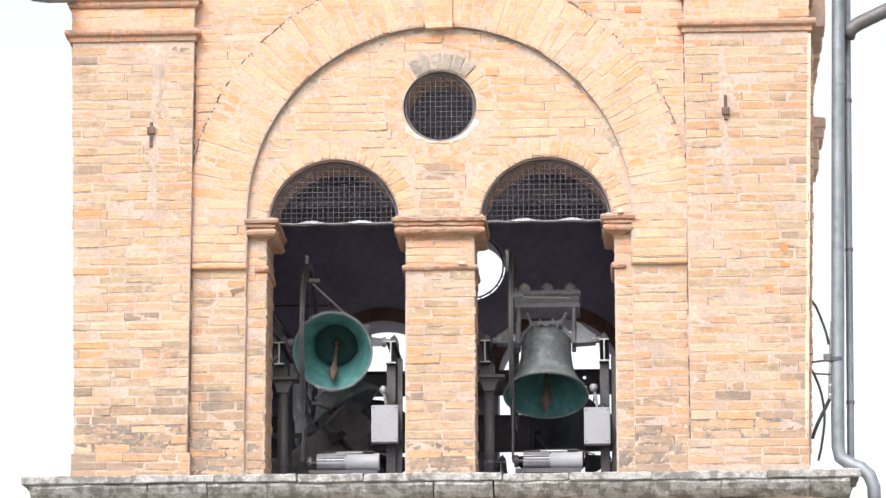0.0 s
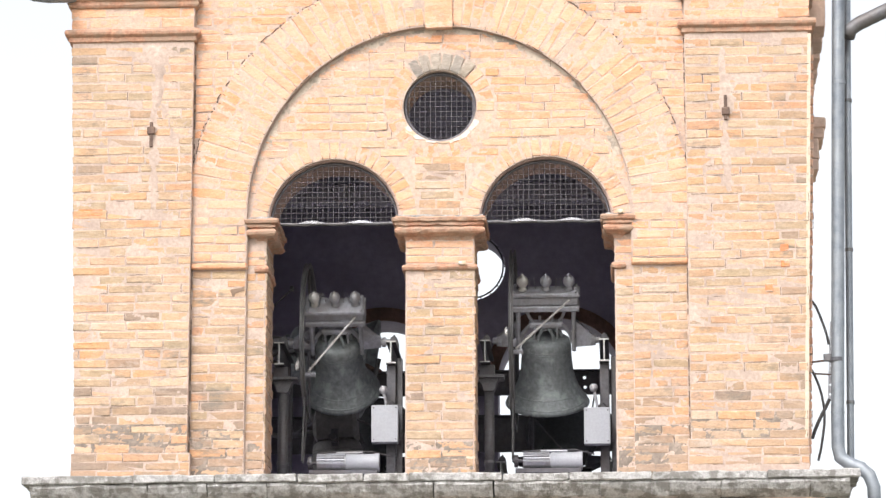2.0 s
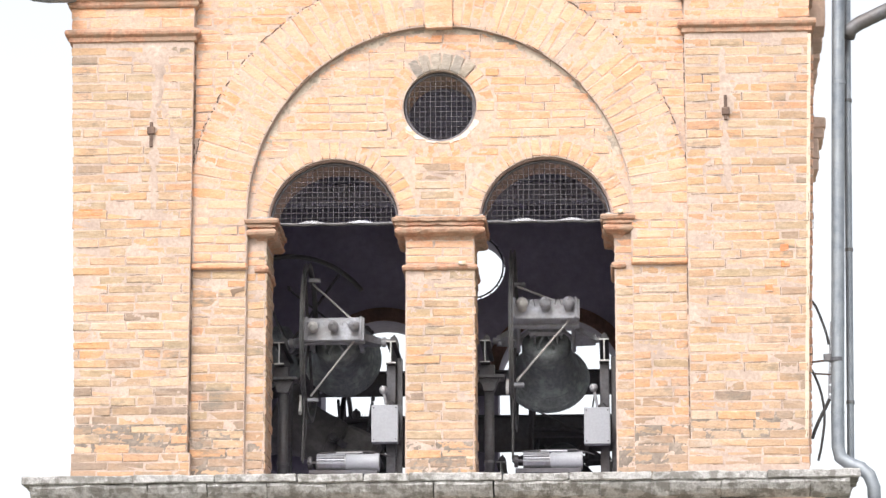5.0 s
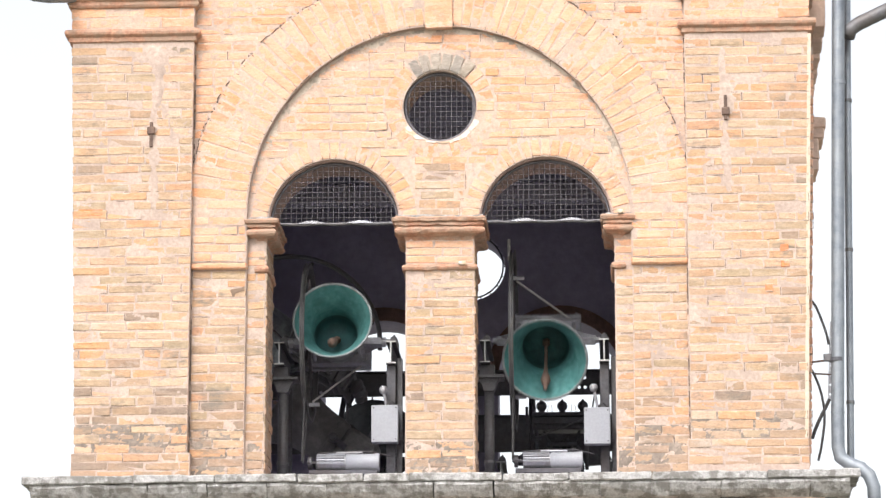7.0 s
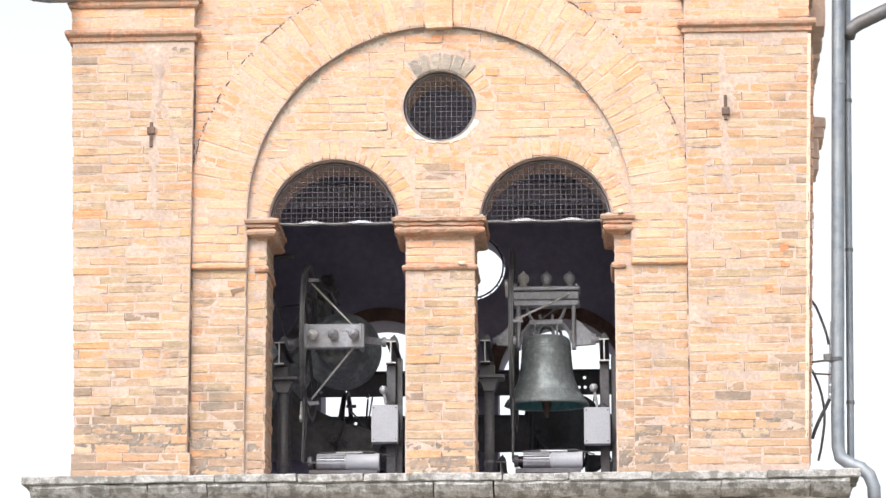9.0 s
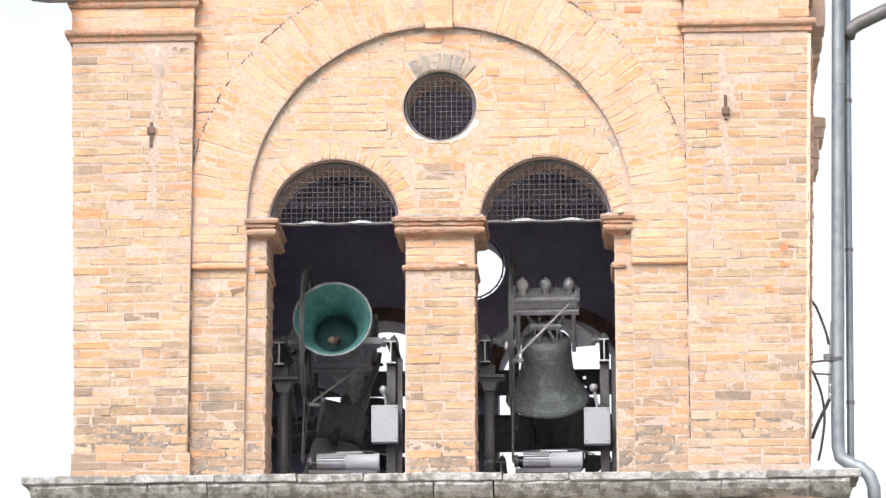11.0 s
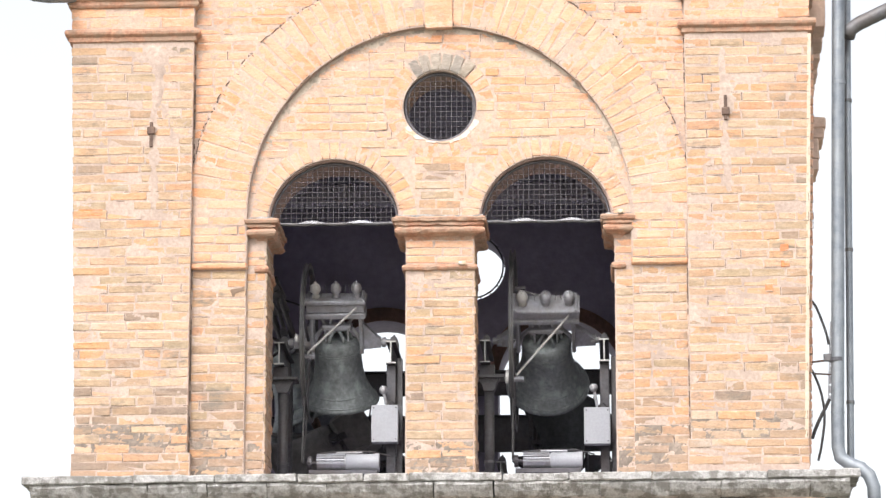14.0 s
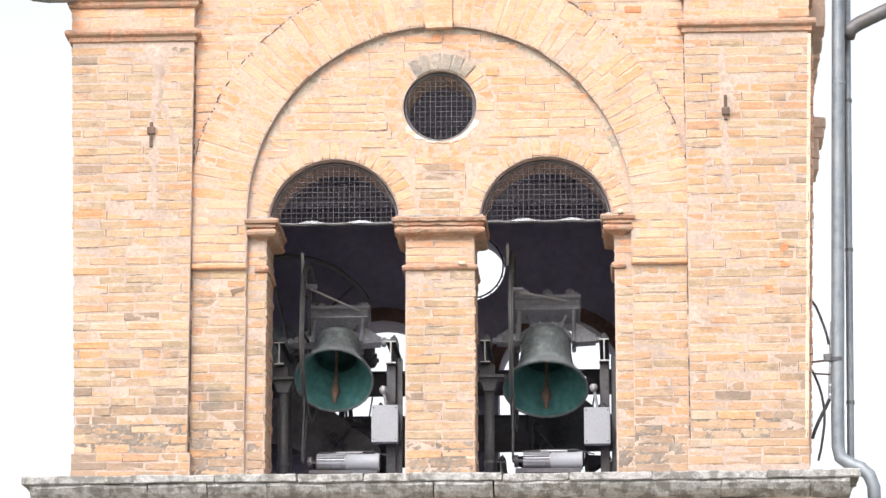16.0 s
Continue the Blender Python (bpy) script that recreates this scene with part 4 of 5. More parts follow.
part("strand", rod([(0.035, 0, 0.529), (0.006, 0, 0.468), (-0.024, 0, 0.413), (-0.053, 0, 0.354), (-0.080, 0, 0.293), (-0.105, 0, 0.223)], 0.014, 8), CABLE, cab)
loops = [[(-0.018, 0.0), (-0.018, 0.62), (0.018, 0.62), (0.018, 0.0)]] + [arc(0, 0.05 + 0.075 * k, 0.009, 0, 315, 7) for k in range(8)]
bm = plate(loops, -0.003, 0.003)
bmesh.ops.transform(bm, matrix=pose(0.04, 0.02, 0.52, 0, 3, 0), verts=bm.verts)
part("perforated_strip", bm, STEEL, cab)
part("strand", rod([(-0.09, 0, 0.73), (0.05, 0.0, 0.72), (0.08, 0, 0.70)], 0.007, 6), RUST, cab)
# side mouldings that show past the east corner
side = empty("side_cornice", pose(2.86, 2.4, 0), "stepped brick mouldings of the side wall", "cornice", kind="structure")
for x, z0, z1 in ((0.275, 3.22, 3.32), (0.26, 3.13, 3.22), (0.215, 2.95, 3.13), (0.205, 2.85, 2.95), (0.16, 2.62, 2.85)):
    part("moulded_block", wear(boxed(-0.2, x, -0.12, 0.3, z0, z1, bevel=0.012), 0.008, 9, 3, x), SIDEBRICK, side)
part("strip", wear(boxed(-0.2, 0.115, -0.10, 0.3, 1.2, 2.62), 0.008, 9, 3, 2.0), SIDEBRICK, side)
for k in range(9):
    y = -1.9 + 0.42 * k
    part("corbel", wear(boxed(-0.1, 0.185, y, y + 0.30, 3.56 - 0.01 * k, 3.95, bevel=0.012), 0.008, 9, 3, k), SIDEBRICK, side)
# gutter end at the west eaves
gt = empty("gutter", pose(-3.035, -0.35, 3.66), "grey zinc eaves gutter", "gutter")
part("strap", boxed(-0.02, 0.02, 0.0, 0.08, 0.05, 0.06), ZINC, gt)
part("trough", rod([(-0.10, 0, 0.015), (-0.09, 0, 0.01), (0.02, 0.05, 0.01), (0.06, 0.14, 0.04), (0.2, 0.4, 0.12)], 0.055, 16), ZINC, gt, "", True)

# ---- pigeon ----
pigeon = empty("pigeon", pose(0.47, 2.2, 2.81), "white and grey pigeon with spread wings", "bird")
body_shape = [(0, -0.12), (0.014, -0.105), (0.032, -0.063), (0.042, -0.014), (0.038, 0.035), (0.025, 0.07), (0.021, 0.08), (0.024, 0.092), (0.02, 0.106), (0.008, 0.118), (0, 0.128)]
part("body", lathe(bmesh.new(), body_shape, 16, pose(0, 0, 0, 90, 0, 0)), DARKFEATHER, pigeon, "slate-grey body", True)
part("tail", plate([[(-0.018, 0.0), (-0.045, 0.085), (-0.02, 0.10), (0.02, 0.10), (0.045, 0.085), (0.018, 0.0)]], -0.004, 0.004), FEATHER, pigeon)
for v in pigeon.children[1].data.vertices:
    v.co = Vector((v.co.x, v.co.z + 0.09, v.co.y))
WINGS = []
for s in (-1, 1):
    outline = [(0.02, -0.05), (0.06, -0.085), (0.11, -0.105), (0.16, -0.10), (0.20, -0.08), (0.228, -0.05), (0.235, -0.015), (0.225, 0.015), (0.20, 0.03), (0.185, 0.045), (0.16, 0.05), (0.14, 0.062), (0.11, 0.066), (0.09, 0.075), (0.05, 0.07), (0.02, 0.05)]
    bm = plate([[(s * x, y) for x, y in outline]], -0.003, 0.003)
    for v in bm.verts:
        v.co = Vector((v.co.x, v.co.z, v.co.y + 0.03 * math.sin(abs(v.co.x) * 9)))
    WINGS.append((s, part("wing", bm, FEATHER, pigeon, "pale feathered wing")))

# ---- uneven lime joints, spread over some of the bricks ----
def streak(x, z, cx, z0, z1, w):
    """How much lime a smear along an upright crack adds."""
    wob = cx + 0.03 * noise.noise((cx, z * 4, 0.3))
    d = abs(x - wob) / (w * (0.65 + 0.5 * noise.noise((cx + 3, z * 11, 0.7))))
    return 0.010 * max(0.0, 1 - d) ** 0.5 * (1.0 if z0 < z < z1 else 0.0)


def joints(parent, x0, x1, z0, z1, y, inside, lift, extra=0.0, material=LIME):
    step = 0.0155
    nx, nz = int((x1 - x0) / step) + 1, int((z1 - z0) / step) + 1
    bm = bmesh.new()
    grid = {}
    for i in range(nx + 1):
        for k in range(nz + 1):
            x, z = x0 + (x1 - x0) * i / nx, z0 + (z1 - z0) * k / nz
            if inside(x, z):
                p = Vector((x, z, y * 3.0))
                h = 0.0009 + 0.0034 * noise.noise(p * 23) + 0.0030 * noise.noise(p * 61) + 0.0028 * noise.noise(p * 5) + extra + lift(x, z)
                grid[i, k] = bm.verts.new((x, y - h, z))
    for i, k in list(grid):
        c = [(i, k), (i + 1, k), (i + 1, k + 1), (i, k + 1)]
        if all(q in grid for q in c):
            bm.faces.new([grid[q] for q in c])
    part("lime_joints", bm, material, parent, "uneven lime mortar joints and smears", True)


def none(x, z):
    return 0.0


def in_tympanum(x, z):
    if z < OPEN_Z:
        return abs(x) < 0.262 or 1.35 < abs(x) < 1.488
    return (math.hypot(x, z - ARCH_Z) < R_IN - 0.004 if z > ARCH_Z else abs(x) < 1.488) and math.hypot(abs(x) - OPEN_X, z - OPEN_Z) > OPEN_R + 0.004 and math.hypot(x, z - OCULUS_Z) > OCULUS_R + 0.004


def tympanum_lime(x, z):
    rim = max(0.0, 1 - abs(math.hypot(x, z - OCULUS_Z) - OCULUS_R - 0.05) / 0.1) if z < OCULUS_Z - 0.12 else 0.0
    edge = max(0.0, 1 - (R_IN - math.hypot(x, z - ARCH_Z)) / 0.16) if z > ARCH_Z + 0.3 else 0.0
    return 0.003 * rim + 0.004 * edge


joints(pilaster_west, -2.82, -1.92, 0.11, 0.33, 0.0, lambda x, z: x > -outer_x(z) + 0.006, none, -0.0004, GRIMYLIME)
joints(pilaster_east, 1.92, 2.82, 0.18, 0.38, 0.0, lambda x, z: x < outer_x(z) - 0.006, none, -0.0004, GRIMYLIME)
joints(pilaster_west, -2.86, -1.92, 0.33, 3.372, 0.0, lambda x, z: x > -outer_x(z) + 0.006, lambda x, z: streak(x, z, -2.215, 2.02, 3.34, 0.06) + streak(x, z, -2.19, 2.85, 3.3, 0.05), -0.0017)
joints(pilaster_east, 1.92, 2.90, 0.38, 3.374, 0.0, lambda x, z: x < outer_x(z) - 0.006, lambda x, z: streak(x, z, 2.222, 2.1, 3.25, 0.055) + streak(x, z, 2.24, 2.72, 2.95, 0.10), -0.0020)
joints(pilaster_west, -2.88, -1.92, 3.487, 3.652, 0.0, lambda x, z: x > -outer_x(z) + 0.006, none, 0.0, WARMLIME)
joints(pilaster_east, 1.92, 2.89, 3.49, 3.654, 0.0, lambda x, z: x < outer_x(z) - 0.006, none, 0.0, WARMLIME)
for a, b in ((-1.91, -1.493), (1.493, 1.91)):
    joints(wall_arch, a, b, FLOOR, 0.30, 0.08, lambda x, z: True, none, -0.0004, GRIMYLIME)
    joints(wall_arch, a, b, 0.30, 1.55, 0.08, lambda x, z: True, none, -0.0019)
    joints(wall_arch, a, b, 1.605, 1.892, 0.05, lambda x, z: True, none, 0.001)
joints(wall_arch, -1.912, 1.912, 1.9, 3.75, 0.062, lambda x, z: math.hypot(x, max(z - ARCH_Z, 0)) > R_IN + 0.004 and (math.hypot(x, z - ARCH_Z) < R_OUT - 0.012 or z < ARCH_Z), none, -0.0006, WARMLIME)
joints(wall_arch, -1.912, 1.912, 2.2, 3.75, 0.08, lambda x, z: math.hypot(x, z - ARCH_Z) > R_OUT + 0.008, none, 0.0, WARMLIME)
joints(wall_tympanum, -1.488, 1.488, FLOOR, 0.22, 0.22, in_tympanum, none, -0.0004, GRIMYLIME)
joints(wall_tympanum, -1.488, 1.488, 0.22, 1.80, 0.22, lambda x, z: z < 1.79 and in_tympanum(x, z), none, -0.0016)
joints(wall_tympanum, -1.488, 1.488, 1.79, 3.49, 0.22, in_tympanum, tympanum_lime, -0.0008, WARMLIME)

# weathered lime fillet where the recess meets the great arch, and fresh lime round the oculus
def ragged_band(parent, name, material, cx, cz, r_edge, width, a0, a1, y, seed, label):
    n = int(abs(a1 - a0) * 1.6)
    outer = arc(cx, cz, r_edge, a0, a1, n)
    inward = []
    for k, (x, z) in enumerate(outer):
        w = width * max(0.12, 0.55 + 1.1 * noise.noise((x * 5, z * 5, seed)) + 0.5 * noise.noise((x * 21, z * 21, seed)))
        d = 1 - w / r_edge
        inward.append((cx + (x - cx) * d, cz + (z - cz) * d))
    part(name, wear(plate([outer + inward[::-1]], y - 0.006, y + 0.01), 0.003, 30), material, parent, label)


ragged_band(wall_tympanum, "lime_fillet", FILLET, 0, ARCH_Z + 0.018, R_IN - 0.004, 0.065, 18, 162, 0.2215, 2.0, "grey weathered lime fillet along the arch")
ragged_band(wall_tympanum, "white_lime", WHITELIME, 0, OCULUS_Z, OCULUS_R + 0.006, -0.036, 212, 338, 0.218, 6.0, "fresh white lime under the oculus")

# dark strips for the shadowed open joints round the arch ring and beside the pilasters
def crevice(parent, points, seed, keep=0.0, thick=0.005):
    bm = bmesh.new()
    random.seed(seed)
    for k in range(len(points) - 1):
        a, b = Vector(points[k]), Vector(points[k + 1])
        if noise.noise((a.x * 6, a.z * 6, seed)) > keep and random.random() < 0.62:
            side = Vector((b.z - a.z, 0, a.x - b.x)).normalized()
            w0, w1 = (thick * random.uniform(0.3, 1.2) for q in range(2))
            lo = [bm.verts.new(a + side * w0), bm.verts.new(b + side * w1), bm.verts.new(b - side * w1), bm.verts.new(a - side * w0)]
            back = [bm.verts.new(v.co + Vector((0, 0.010, 0))) for v in lo]
            bm.faces.new(lo)
            for q in range(4):
                bm.faces.new((lo[q], lo[(q + 1) % 4], back[(q + 1) % 4], back[q]))
    part("open_joint", bm, CREVICE, parent, "dark strips painted as the shadow in an open joint")


def ragged(r, y, a0, a1, n, spread):
    out = []
    for x, z in arc(0, ARCH_Z, r, a0, a1, n):
        d = 1 + spread * noise.noise((x * 27, z * 27, 4.0)) / r
        out.append((x * d, y, ARCH_Z + (z - ARCH_Z) * d))
    return out


crevice(wall_arch, ragged(R_OUT + 0.002, 0.058, 20, 70, 110, 0.018), 3, -0.05, 0.0042)
crevice(wall_arch, ragged(R_OUT + 0.002, 0.058, 110, 168, 130, 0.018), 5, -0.1, 0.0042)
crevice(wall_arch, ragged(R_IN + 0.003, 0.054, 20, 160, 220, 0.008), 7, 0.2, 0.003)
for s in (-1, 1):
    crevice(wall_arch, [(s * (1.911 + 0.003 * noise.noise((k * 0.7, s, 1.0))), 0.066, 0.12 + 0.04 * k) for k in range(82)], 11 + s, -0.2, 0.004)

# ---- bricks, laid piece by piece ----
random.seed(7)
for s, ob, zb in ((-1, pilaster_west, 0.105), (1, pilaster_east, 0.175)):
    a, b = sorted((s * 1.895, s * (outer_x(0) + 0.02)))
    courses(ob, lambda z: [(a, b)], zb - 0.2, zb - 0.005, -0.026, STAINSHADE, 0.066)
courses(pilaster_west, lambda z: [(-outer_x(z), -1.917)], 0.105, 3.37, 0.0, BRICK, 0.0735, rain_soiled)
courses(pilaster_west, lambda z: [(-outer_x(z), -1.917)], 3.487, 3.655, 0.0, PEACH, 0.084)
courses(pilaster_east, lambda z: [(1.917, outer_x(z))], 0.175, 3.37, 0.0, BRICK, 0.0735, rain_soiled)
part("return_core", prism([(2.7, 0.16, 0.0), (2.7, 0.6, 0.0), (outer_x(0) + 0.036, 0.6, 0.0), (outer_x(0) + 0.036, 0.16, 0.0)], [(2.7, 0.16, 3.3), (2.7, 0.6, 3.3), (outer_x(3.3) + 0.036, 0.6, 3.3), (outer_x(3.3) + 0.036, 0.16, 3.3)]), LIME, pilaster_east, "brick return of the side wall")
courses(pilaster_east, lambda z: [(outer_x(z) - 0.07, outer_x(z) + 0.044)], 0.0, 3.3, 0.15, RETURN)
arris = [(outer_x(z) - 0.016 + 0.003 * noise.noise((z * 9, 1, 2)), z) for z in np.linspace(0.02, 3.36, 60)] + [(outer_x(z) + 0.012 + 0.006 * noise.noise((z * 7, 3, 2)), z) for z in np.linspace(3.36, 0.02, 60)]
part("lime_arris", plate([arris], -0.004, 0.13), PATCH, pilaster_east, "pale lime-coated corner edge")
courses(pilaster_east, lambda z: [(1.917, outer_x(z))], 3.49, 3.655, 0.0, PEACH, 0.084)
courses(wall_arch, lambda z: [(-1.91, -1.492), (1.492, 1.91)], FLOOR, 0.15, 0.08, STAINSHADE)
courses(wall_arch, lambda z: [(-1.91, -1.492), (1.492, 1.91)], 0.1515, 1.55, 0.08, BRICK, 0.0735, rain_soiled)


def spandrel(z):
    r = math.sqrt(max((R_OUT + 0.01) ** 2 - (z - ARCH_Z) ** 2, 0)) if z > ARCH_Z else 9
    return [(-1.91, -r), (r, 1.91)] if r < 1.88 else []


courses(wall_arch, spandrel, 1.97, 3.9, 0.08, PEACH)
courses(wall_arch, lambda z: [(-1.9, -1.492), (1.492, 1.9)], 1.61, 1.89, 0.048, PEACH)
courses(wall_arch, lambda z: [(-1.9, -1.51), (1.51, 1.9)], 1.90, 2.0, 0.062, PEACH)
voussoirs(wall_arch, 0, ARCH_Z, R_IN + 0.004, R_OUT, 1, 179, 0.062, PEACH, 0.071, True, 3.85)


def pier_spans(z):
    if z < OPEN_Z:
        return [(-1.495, -1.352), (-0.26, 0.26), (1.352, 1.495)]
    big = math.sqrt(max(R_IN ** 2 - (z - ARCH_Z) ** 2, 0)) if z > ARCH_Z else R_IN
    o = math.sqrt(max((OPEN_R + 0.15) ** 2 - (z - OPEN_Z) ** 2, 0))
    c = math.sqrt(max((OCULUS_R + 0.15) ** 2 - (z - OCULUS_Z) ** 2, 0))
    cuts = sorted([(-OPEN_X - o, -OPEN_X + o), (-c, c), (OPEN_X - o, OPEN_X + o)])
    out, x = [], -big
    for a, b in cuts:
        if b - a > 0.01:
            if a - x > 0.04:
                out.append((x, a - 0.008))
            x = max(x, b + 0.008)
    if big - x > 0.04:
        out.append((x, big))
    return out


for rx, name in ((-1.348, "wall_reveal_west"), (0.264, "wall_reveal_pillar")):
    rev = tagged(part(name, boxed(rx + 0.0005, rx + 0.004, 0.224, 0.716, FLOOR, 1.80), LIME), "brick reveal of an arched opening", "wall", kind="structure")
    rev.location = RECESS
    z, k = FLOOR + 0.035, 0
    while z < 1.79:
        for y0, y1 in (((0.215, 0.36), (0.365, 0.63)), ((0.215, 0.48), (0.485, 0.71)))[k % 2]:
            # beyond y 0.3 the reveal's shade is put in by darker brick
            me, size = brick_mesh(y1 - y0, STAINSHADE if y0 > 0.3 else BRICK)
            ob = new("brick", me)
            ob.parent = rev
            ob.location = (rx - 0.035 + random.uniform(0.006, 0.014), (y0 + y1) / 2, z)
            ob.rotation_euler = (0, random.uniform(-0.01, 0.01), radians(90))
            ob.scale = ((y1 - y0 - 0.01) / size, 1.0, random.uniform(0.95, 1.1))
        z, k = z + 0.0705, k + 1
for ob, x, y, z, w in ((pilaster_east, 2.655, -0.006, 1.655, 0.065), (pilaster_east, 2.655, -0.006, 1.53, 0.065), (pilaster_east, 2.53, -0.006, 1.34, 0.06), (wall_arch, 1.52, 0.074, 3.60, 0.13), (pilaster_west, -2.70, -0.004, 2.0, 0.2)):
    lay(ob, x, y, z, w, REDDISH)
courses(wall_tympanum, pier_spans, FLOOR, 1.55, 0.22, BRICK, 0.0735, rain_soiled)
courses(wall_tympanum, pier_spans, 1.612, 1.80, 0.22, PEACH, 0.0625)
courses(wall_tympanum, lambda z: [(max(a, -0.2), min(b, 0.2)) for a, b in pier_spans(z) if a < 0 < b], 1.98, 2.43, 0.22, BRICK, 0.0735, lambda x, z: 0.45 if abs(x) < 0.16 else 0.1)
courses(wall_tympanum, lambda z: [p for p in pier_spans(z) if not (p[0] < 0 < p[1] and z < 2.43)], 1.98, 3.47, 0.22, PEACH)
for s in (-1, 1):
    voussoirs(wall_tympanum, s * OPEN_X, OPEN_Z, OPEN_R + 0.003, OPEN_R + 0.145, 3, 177, 0.22, PEACH, 0.066, False)
voussoirs(wall_tympanum, 0, OCULUS_Z, OCULUS_R + 0.004, OCULUS_R + 0.15, 48, 128, 0.212, GREYED, 0.06, False)
voussoirs(wall_tympanum, 0, OCULUS_Z, OCULUS_R + 0.004, OCULUS_R + 0.145, 128, 408, 0.22, PEACH, 0.068, False)


# ---- dark hairlines painted as the shadow in gaps below and between bricks ----
for rows in OPEN_JOINTS.values():
    bm = bmesh.new()
    for parent, x0, x1, y, z in rows:
        pts = [(x0, z + 0.033 - 0.011 * q) for q in range(7)] if x1 is None else [(x0 + (x1 - x0) * q / max(2, int((x1 - x0) / 0.02)), z) for q in range(max(2, int((x1 - x0) / 0.02)) + 1)]
        pts = [(px + random.uniform(-0.0015, 0.0015), pz + random.uniform(-0.0025, 0.0025), random.uniform(0.0006, 0.0030)) for px, pz in pts]
        for (ax, az, aw), (bx, bz, bw) in zip(pts, pts[1:]):
            d = (0, 1) if x1 is not None else (1, 0)
            bm.faces.new([bm.verts.new((px + sgn * w * d[0], y - 0.0056, pz + sgn * w * d[1])) for px, pz, w, sgn in ((ax, az, aw, -1), (bx, bz, bw, -1), (bx, bz, bw, 1), (ax, az, aw, 1))])
    part("open_joint", bm, CREVICE, rows[0][0], "dark hairlines painted as shadow lines in the mortar gaps")


def joint_ticks(parent, cx, cz, r, a0, a1, y, count, longest):
    """Short dark gaps between voussoirs at the inner edge of an arch."""
    bm = bmesh.new()
    for k in range(count):
        a = radians(a0 + (a1 - a0) * (k + random.uniform(0.1, 0.9)) / count)
        d, q = (math.cos(a), math.sin(a)), (-math.sin(a), math.cos(a))
        n, w = random.uniform(0.3, 1.0) * longest, random.uniform(0.0016, 0.0042)
        c = [(r - 0.003, w), (r + n * 0.5, w * 0.6), (r + n, 0.0004), (r + n * 0.5, -w * 0.6), (r - 0.003, -w)]
        bm.faces.new([bm.verts.new((cx + d[0] * e + q[0] * f, y, cz + d[1] * e + q[1] * f)) for e, f in c])
    part("open_joint", bm, CREVICE, parent, "dark open joints between the voussoirs")


for s in (-1, 1):
    joint_ticks(wall_tympanum, s * OPEN_X, OPEN_Z, OPEN_R + 0.003, 6, 174, 0.2135, 22, 0.06)
joint_ticks(wall_arch, 0, ARCH_Z, R_IN + 0.004, 8, 172, 0.0555, 44, 0.05)
joint_ticks(wall_arch, 0, ARCH_Z, R_OUT - 0.03, 12, 168, 0.0555, 46, 0.05)
joint_ticks(wall_tympanum, 0, OCULUS_Z, OCULUS_R + 0.004, 40, 140, 0.2025, 7, 0.10)
# a broken brick under the west impost, and lime daubs on the mouldings
# flat plate; the shade of the brick's hollow is put into its colour
bm = plate([[(-0.055, 0.02), (-0.02, 0.028), (0.03, 0.034), (0.06, 0.05), (0.058, 0.012), (0.02, 0.004), (-0.012, -0.008), (-0.02, -0.036), (-0.036, -0.03), (-0.046, -0.004)]], 0.0, 0.006)
bmesh.ops.translate(bm, verts=bm.verts, vec=(-1.56, 0.0725, 1.372))
part("broken_brick", bm, DARKBRICK, wall_arch, "dark plate painted as the shaded hollow of a broken brick")
for x, y, z, w in ((0.175, 0.178, 1.607, 0.03), (1.40, 0.11, 1.987, 0.022)):
    daub = boxed(x - w, x + w, y - 0.008, y + 0.02, z - 0.016, z + 0.014, bevel=0.007)
    part("lime_daub", wear(daub, 0.006, 30, 2, x), WHITELIME, wall_tympanum, "white daub of lime")


# ---- what moves ----
SWING_WEST = [84, 54, 25, -7, -35, -64, -77, -82, -78, -66, -38, -9, 20, 58, 87, 107, 119, 119, 113, 98, 72, 39, 7, -23, -52, -72, -82, -84, -76, -60, -35, -5, 28, 68, 96, 113, 120, 120, 112, 92, 64,
              28, -8, -35, -64, -80, -87, -88, -82, -65, -36, -5, 28, 64, 95, 114, 124, 121, 108, 88, 57, 24, -8, -38, -66, -81, -87, -83, -70, -50, -20, 9, 44, 81, 106, 119, 126, 123, 105, 84, 55]
SWING_EAST = [36, 5, -20, -50, -66, -76, -77, -73, -60, -43, -18, 8, 40, 75, 101, 114, 122, 124, 120, 106, 87, 61, 31, 2, -26, -52, -71, -83, -87, -82, -68, -45, -22, 6, 36, 75, 99, 115, 126, 129, 127,
              119, 101, 76, 42, 10, -18, -47, -70, -86, -94, -94, -87, -73, -52, -26, 8, 46, 83, 107, 122, 128, 131, 128, 118, 101, 77, 45, 12, -18, -45, -74, -88, -96, -95, -88, -70, -45, -20, 9, 45]
SWING_SIDE = [(0, -35), (1, -80), (2, -78), (3.2, -38), (3.6, -20), (4, 10), (4.6, 55), (5.2, 90), (6, 118), (6.8, 122), (7.6, 105), (8.3, 78), (8.7, 50), (9, 29), (9.2, 16), (9.6, -12), (10.2, -50),
              (11, -82), (11.9, -95), (12.4, -90), (13, -70), (13.6, -35), (14.2, -12), (14.6, 2), (15.1, 25), (15.5, 60), (15.8, 80), (16, 92)]
SWING_FAR_EAST = [(0, -150), (0.8, -100), (1.3, -140), (2.2, -120), (2.7, -95), (3.0, -75), (3.6, -32), (4.2, 5), (5, 50), (6, 55), (6.6, 25), (7.05, 0), (7.6, -30), (8, -70), (8.4, -110), (9, -150), (10.5, -165), (12.3, -165), (13.3, -155), (14.6, -165), (16, -140)]
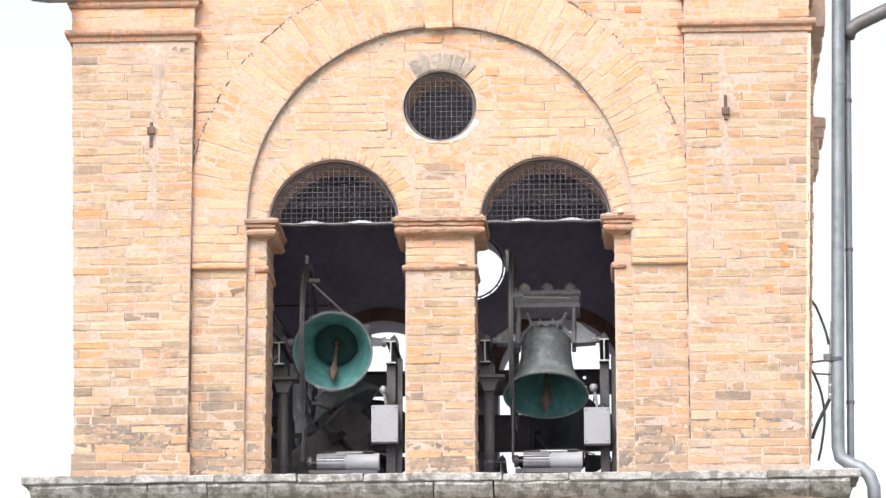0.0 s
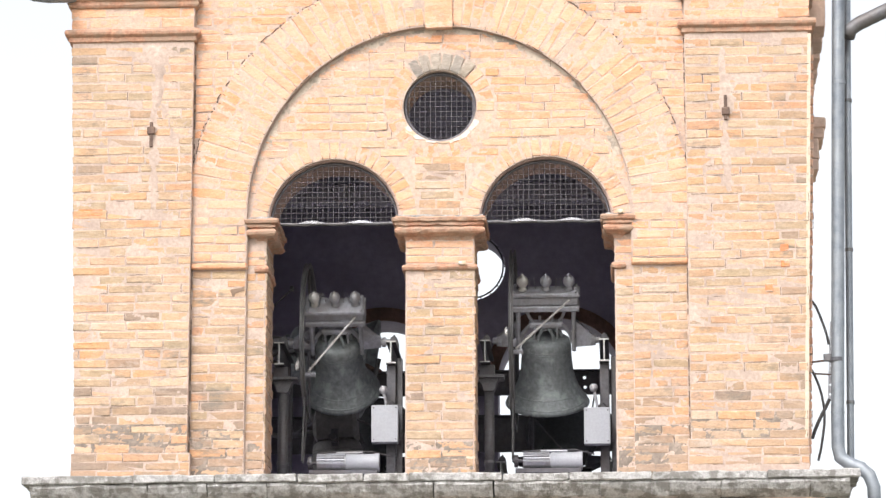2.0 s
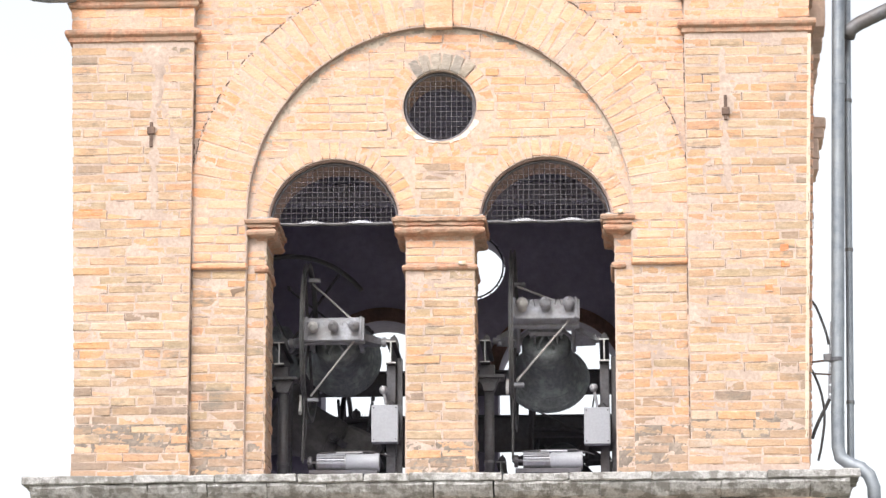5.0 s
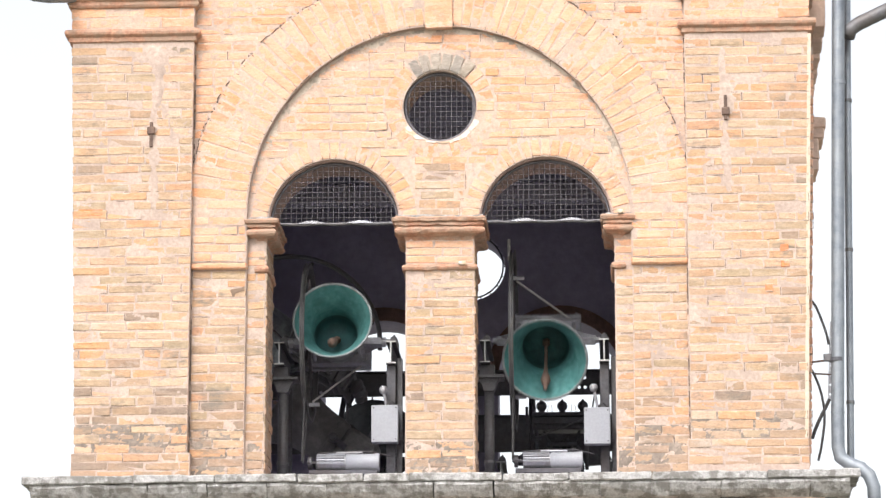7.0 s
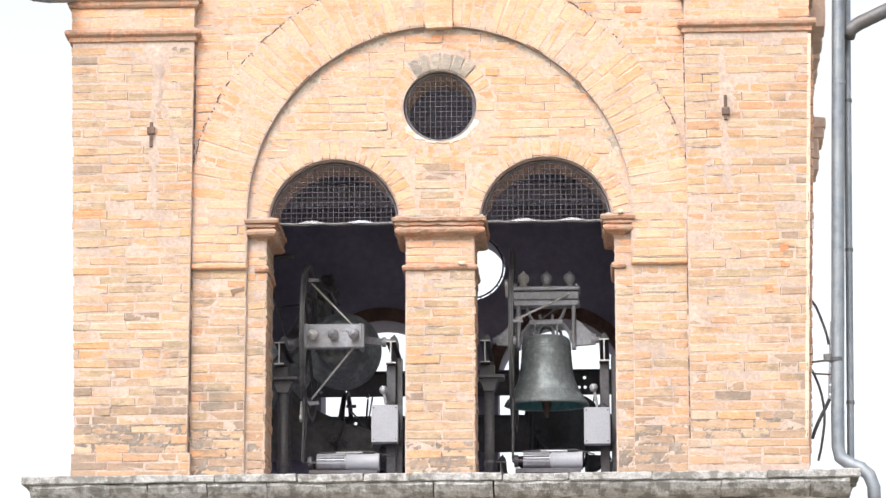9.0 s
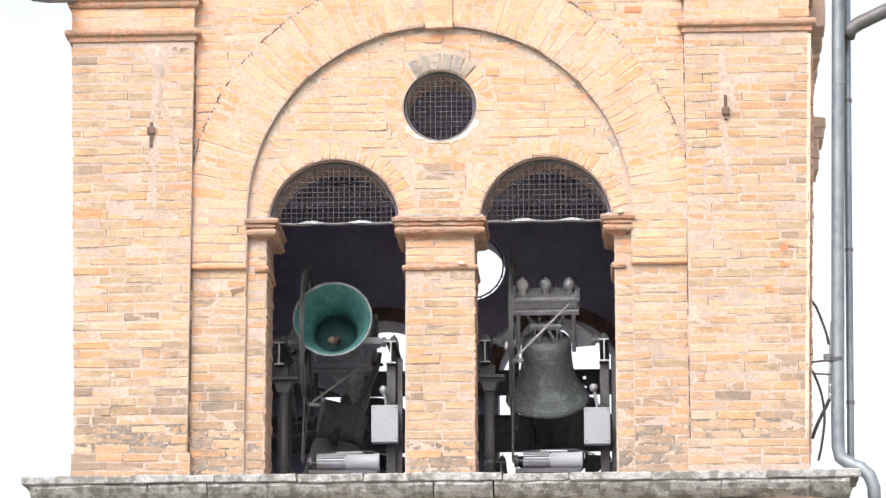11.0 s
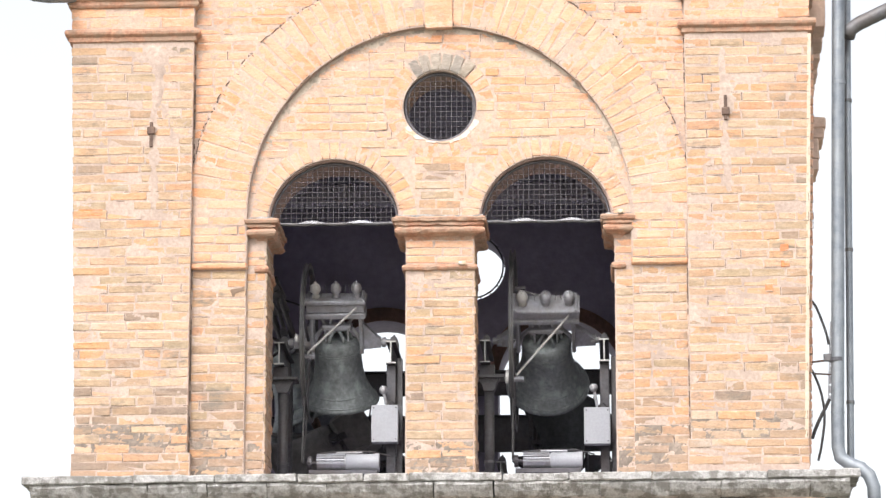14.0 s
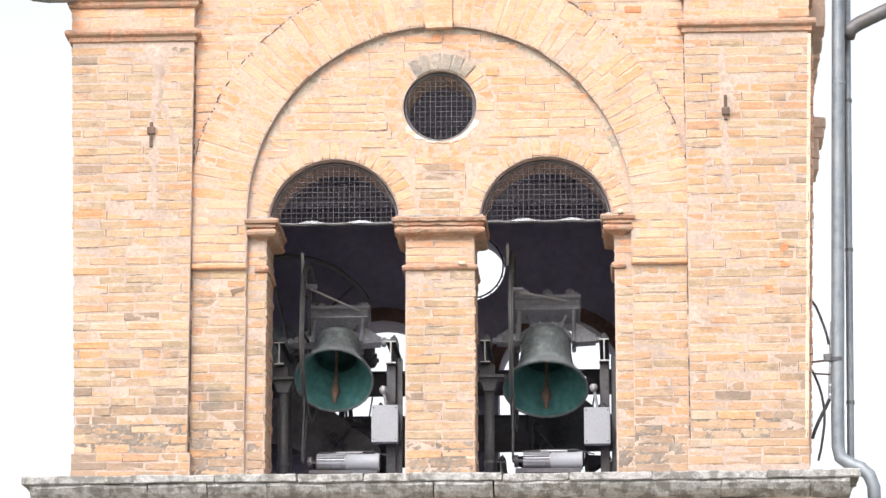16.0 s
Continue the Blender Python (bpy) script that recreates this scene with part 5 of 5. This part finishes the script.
SWING_FAR_WEST = [(0, -140), (2, -150), (3.2, -70), (4, 0), (4.6, 25), (5.2, 0), (6, -80), (7, -140), (8.3, -110), (9, -95), (10, -130), (12, -150), (13.5, -120), (14.4, -50), (15.2, 0), (16, 30)]
SWING_LOW = [(0, 45), (0.6, 25), (1.2, 5), (1.8, -4), (2.4, 4), (3.0, 30), (3.6, 58), (4.2, 90), (5, 115), (7, 125), (8.5, 115), (9.2, 105), (10.3, 60), (11.3, 0), (12, -5), (12.8, 0), (13.1, 8), (13.4, 25), (13.7, 38), (14.0, 58), (14.4, 85), (15, 110), (16, 125)]
RISE = 13.3


def swing(ob, clapper, place, angles):
    walk(ob, [(t, pose(*place, -a)) for t, a in angles])
    if clapper:
        walk(clapper, [(t, pose(0, 0, -0.06, max(-24, min(24, 0.45 * a)))) for t, a in angles])


def motions():
    west = [(0.2 * k, a - RISE) for k, a in enumerate(SWING_WEST)]
    east = [(0.2 * k, a - RISE) for k, a in enumerate(SWING_EAST)]
    swing(bell_west, BELLS[0][1], PIVOT_WEST, west)
    swing(bell_east, BELLS[1][1], PIVOT_EAST, east)
    walk(bell_side, [(t, pose(-1.43, 3.1, 1.50, 0, a, 0) @ pose(0, 0, 0, 0, 0, 90)) for t, a in SWING_SIDE])
    walk(bell_far_east, [(t, pose(0.85, 4.62, 0.80, -a)) for t, a in SWING_FAR_EAST])
    walk(bell_far_west, [(t, pose(-0.85, 4.62, 0.80, -a)) for t, a in SWING_FAR_WEST])
    walk(bell_low, [(t, pose(-1.0, 2.66, 0.62, 0, a, 0) @ pose(0, 0, 0, 0, 0, -90)) for t, a in SWING_LOW])
    flight = [(0, 0.47, 2.2, 2.81, 40), (14.1, 0.47, 2.2, 2.81, 30), (14.3, 0.56, 1.8, 2.48, 20), (14.5, 0.76, 1.6, 2.25, 10), (14.6, 0.89, 1.3, 2.08, 5), (14.7, 0.945, 1.0, 1.81, 0), (14.8, 1.06, 0.6, 1.63, 0),
              (14.9, 1.19, 0.3, 1.49, 10), (15.0, 1.30, 0.0, 1.27, 25), (15.1, 1.40, -0.3, 1.27, 40), (15.2, 1.62, -0.5, 1.26, 45), (15.3, 1.78, -0.6, 1.29, 45), (15.4, 1.95, -0.7, 1.33, 45), (15.5, 2.19, -0.8, 1.37, 40),
              (15.6, 2.41, -0.9, 1.46, 45), (15.7, 2.70, -1.0, 1.55, 50), (15.8, 3.0, -1.1, 1.64, 50), (15.9, 3.27, -1.2, 1.74, 50), (16.0, 3.59, -1.3, 1.84, 50)]
    nose_up = {14.6: -8, 14.7: -12, 14.8: -12, 14.9: -10, 15.0: -8}
    walk(pigeon, [(t, pose(x, y, z, 0, 0, a) @ pose(0, 0, 0, nose_up.get(t, 0))) for t, x, y, z, a in flight])
    # seconds, wing lift and forward sweep
    beat = [(0, 70, 0), (14.1, 70, 0), (14.2, 40, 0), (14.3, -20, 0), (14.4, 40, 0), (14.5, -10, 10), (14.6, 10, 10), (14.7, 15, 18), (14.8, 12, 42), (14.9, 10, 8), (15.0, 30, 20), (15.1, 40, 10), (15.2, 5, 0), (15.3, 0, 0),
            (15.4, 12, 0), (15.5, -30, 0), (15.6, 20, 0), (15.7, 10, 0), (15.8, 0, 0), (15.9, 30, 0), (16.0, -10, 0)]
    tilt = {14.4: -20, 14.5: -40, 14.6: -50, 14.7: -58, 14.8: -60, 14.9: -50, 15.0: -35, 15.1: -15}
    for s, wing in WINGS:
        walk(wing, [(t, pose(0, 0, 0.02, tilt.get(t, 0)) @ pose(0, 0, 0, 0, -s * a, -s * w)) for t, a, w in beat])


motions()
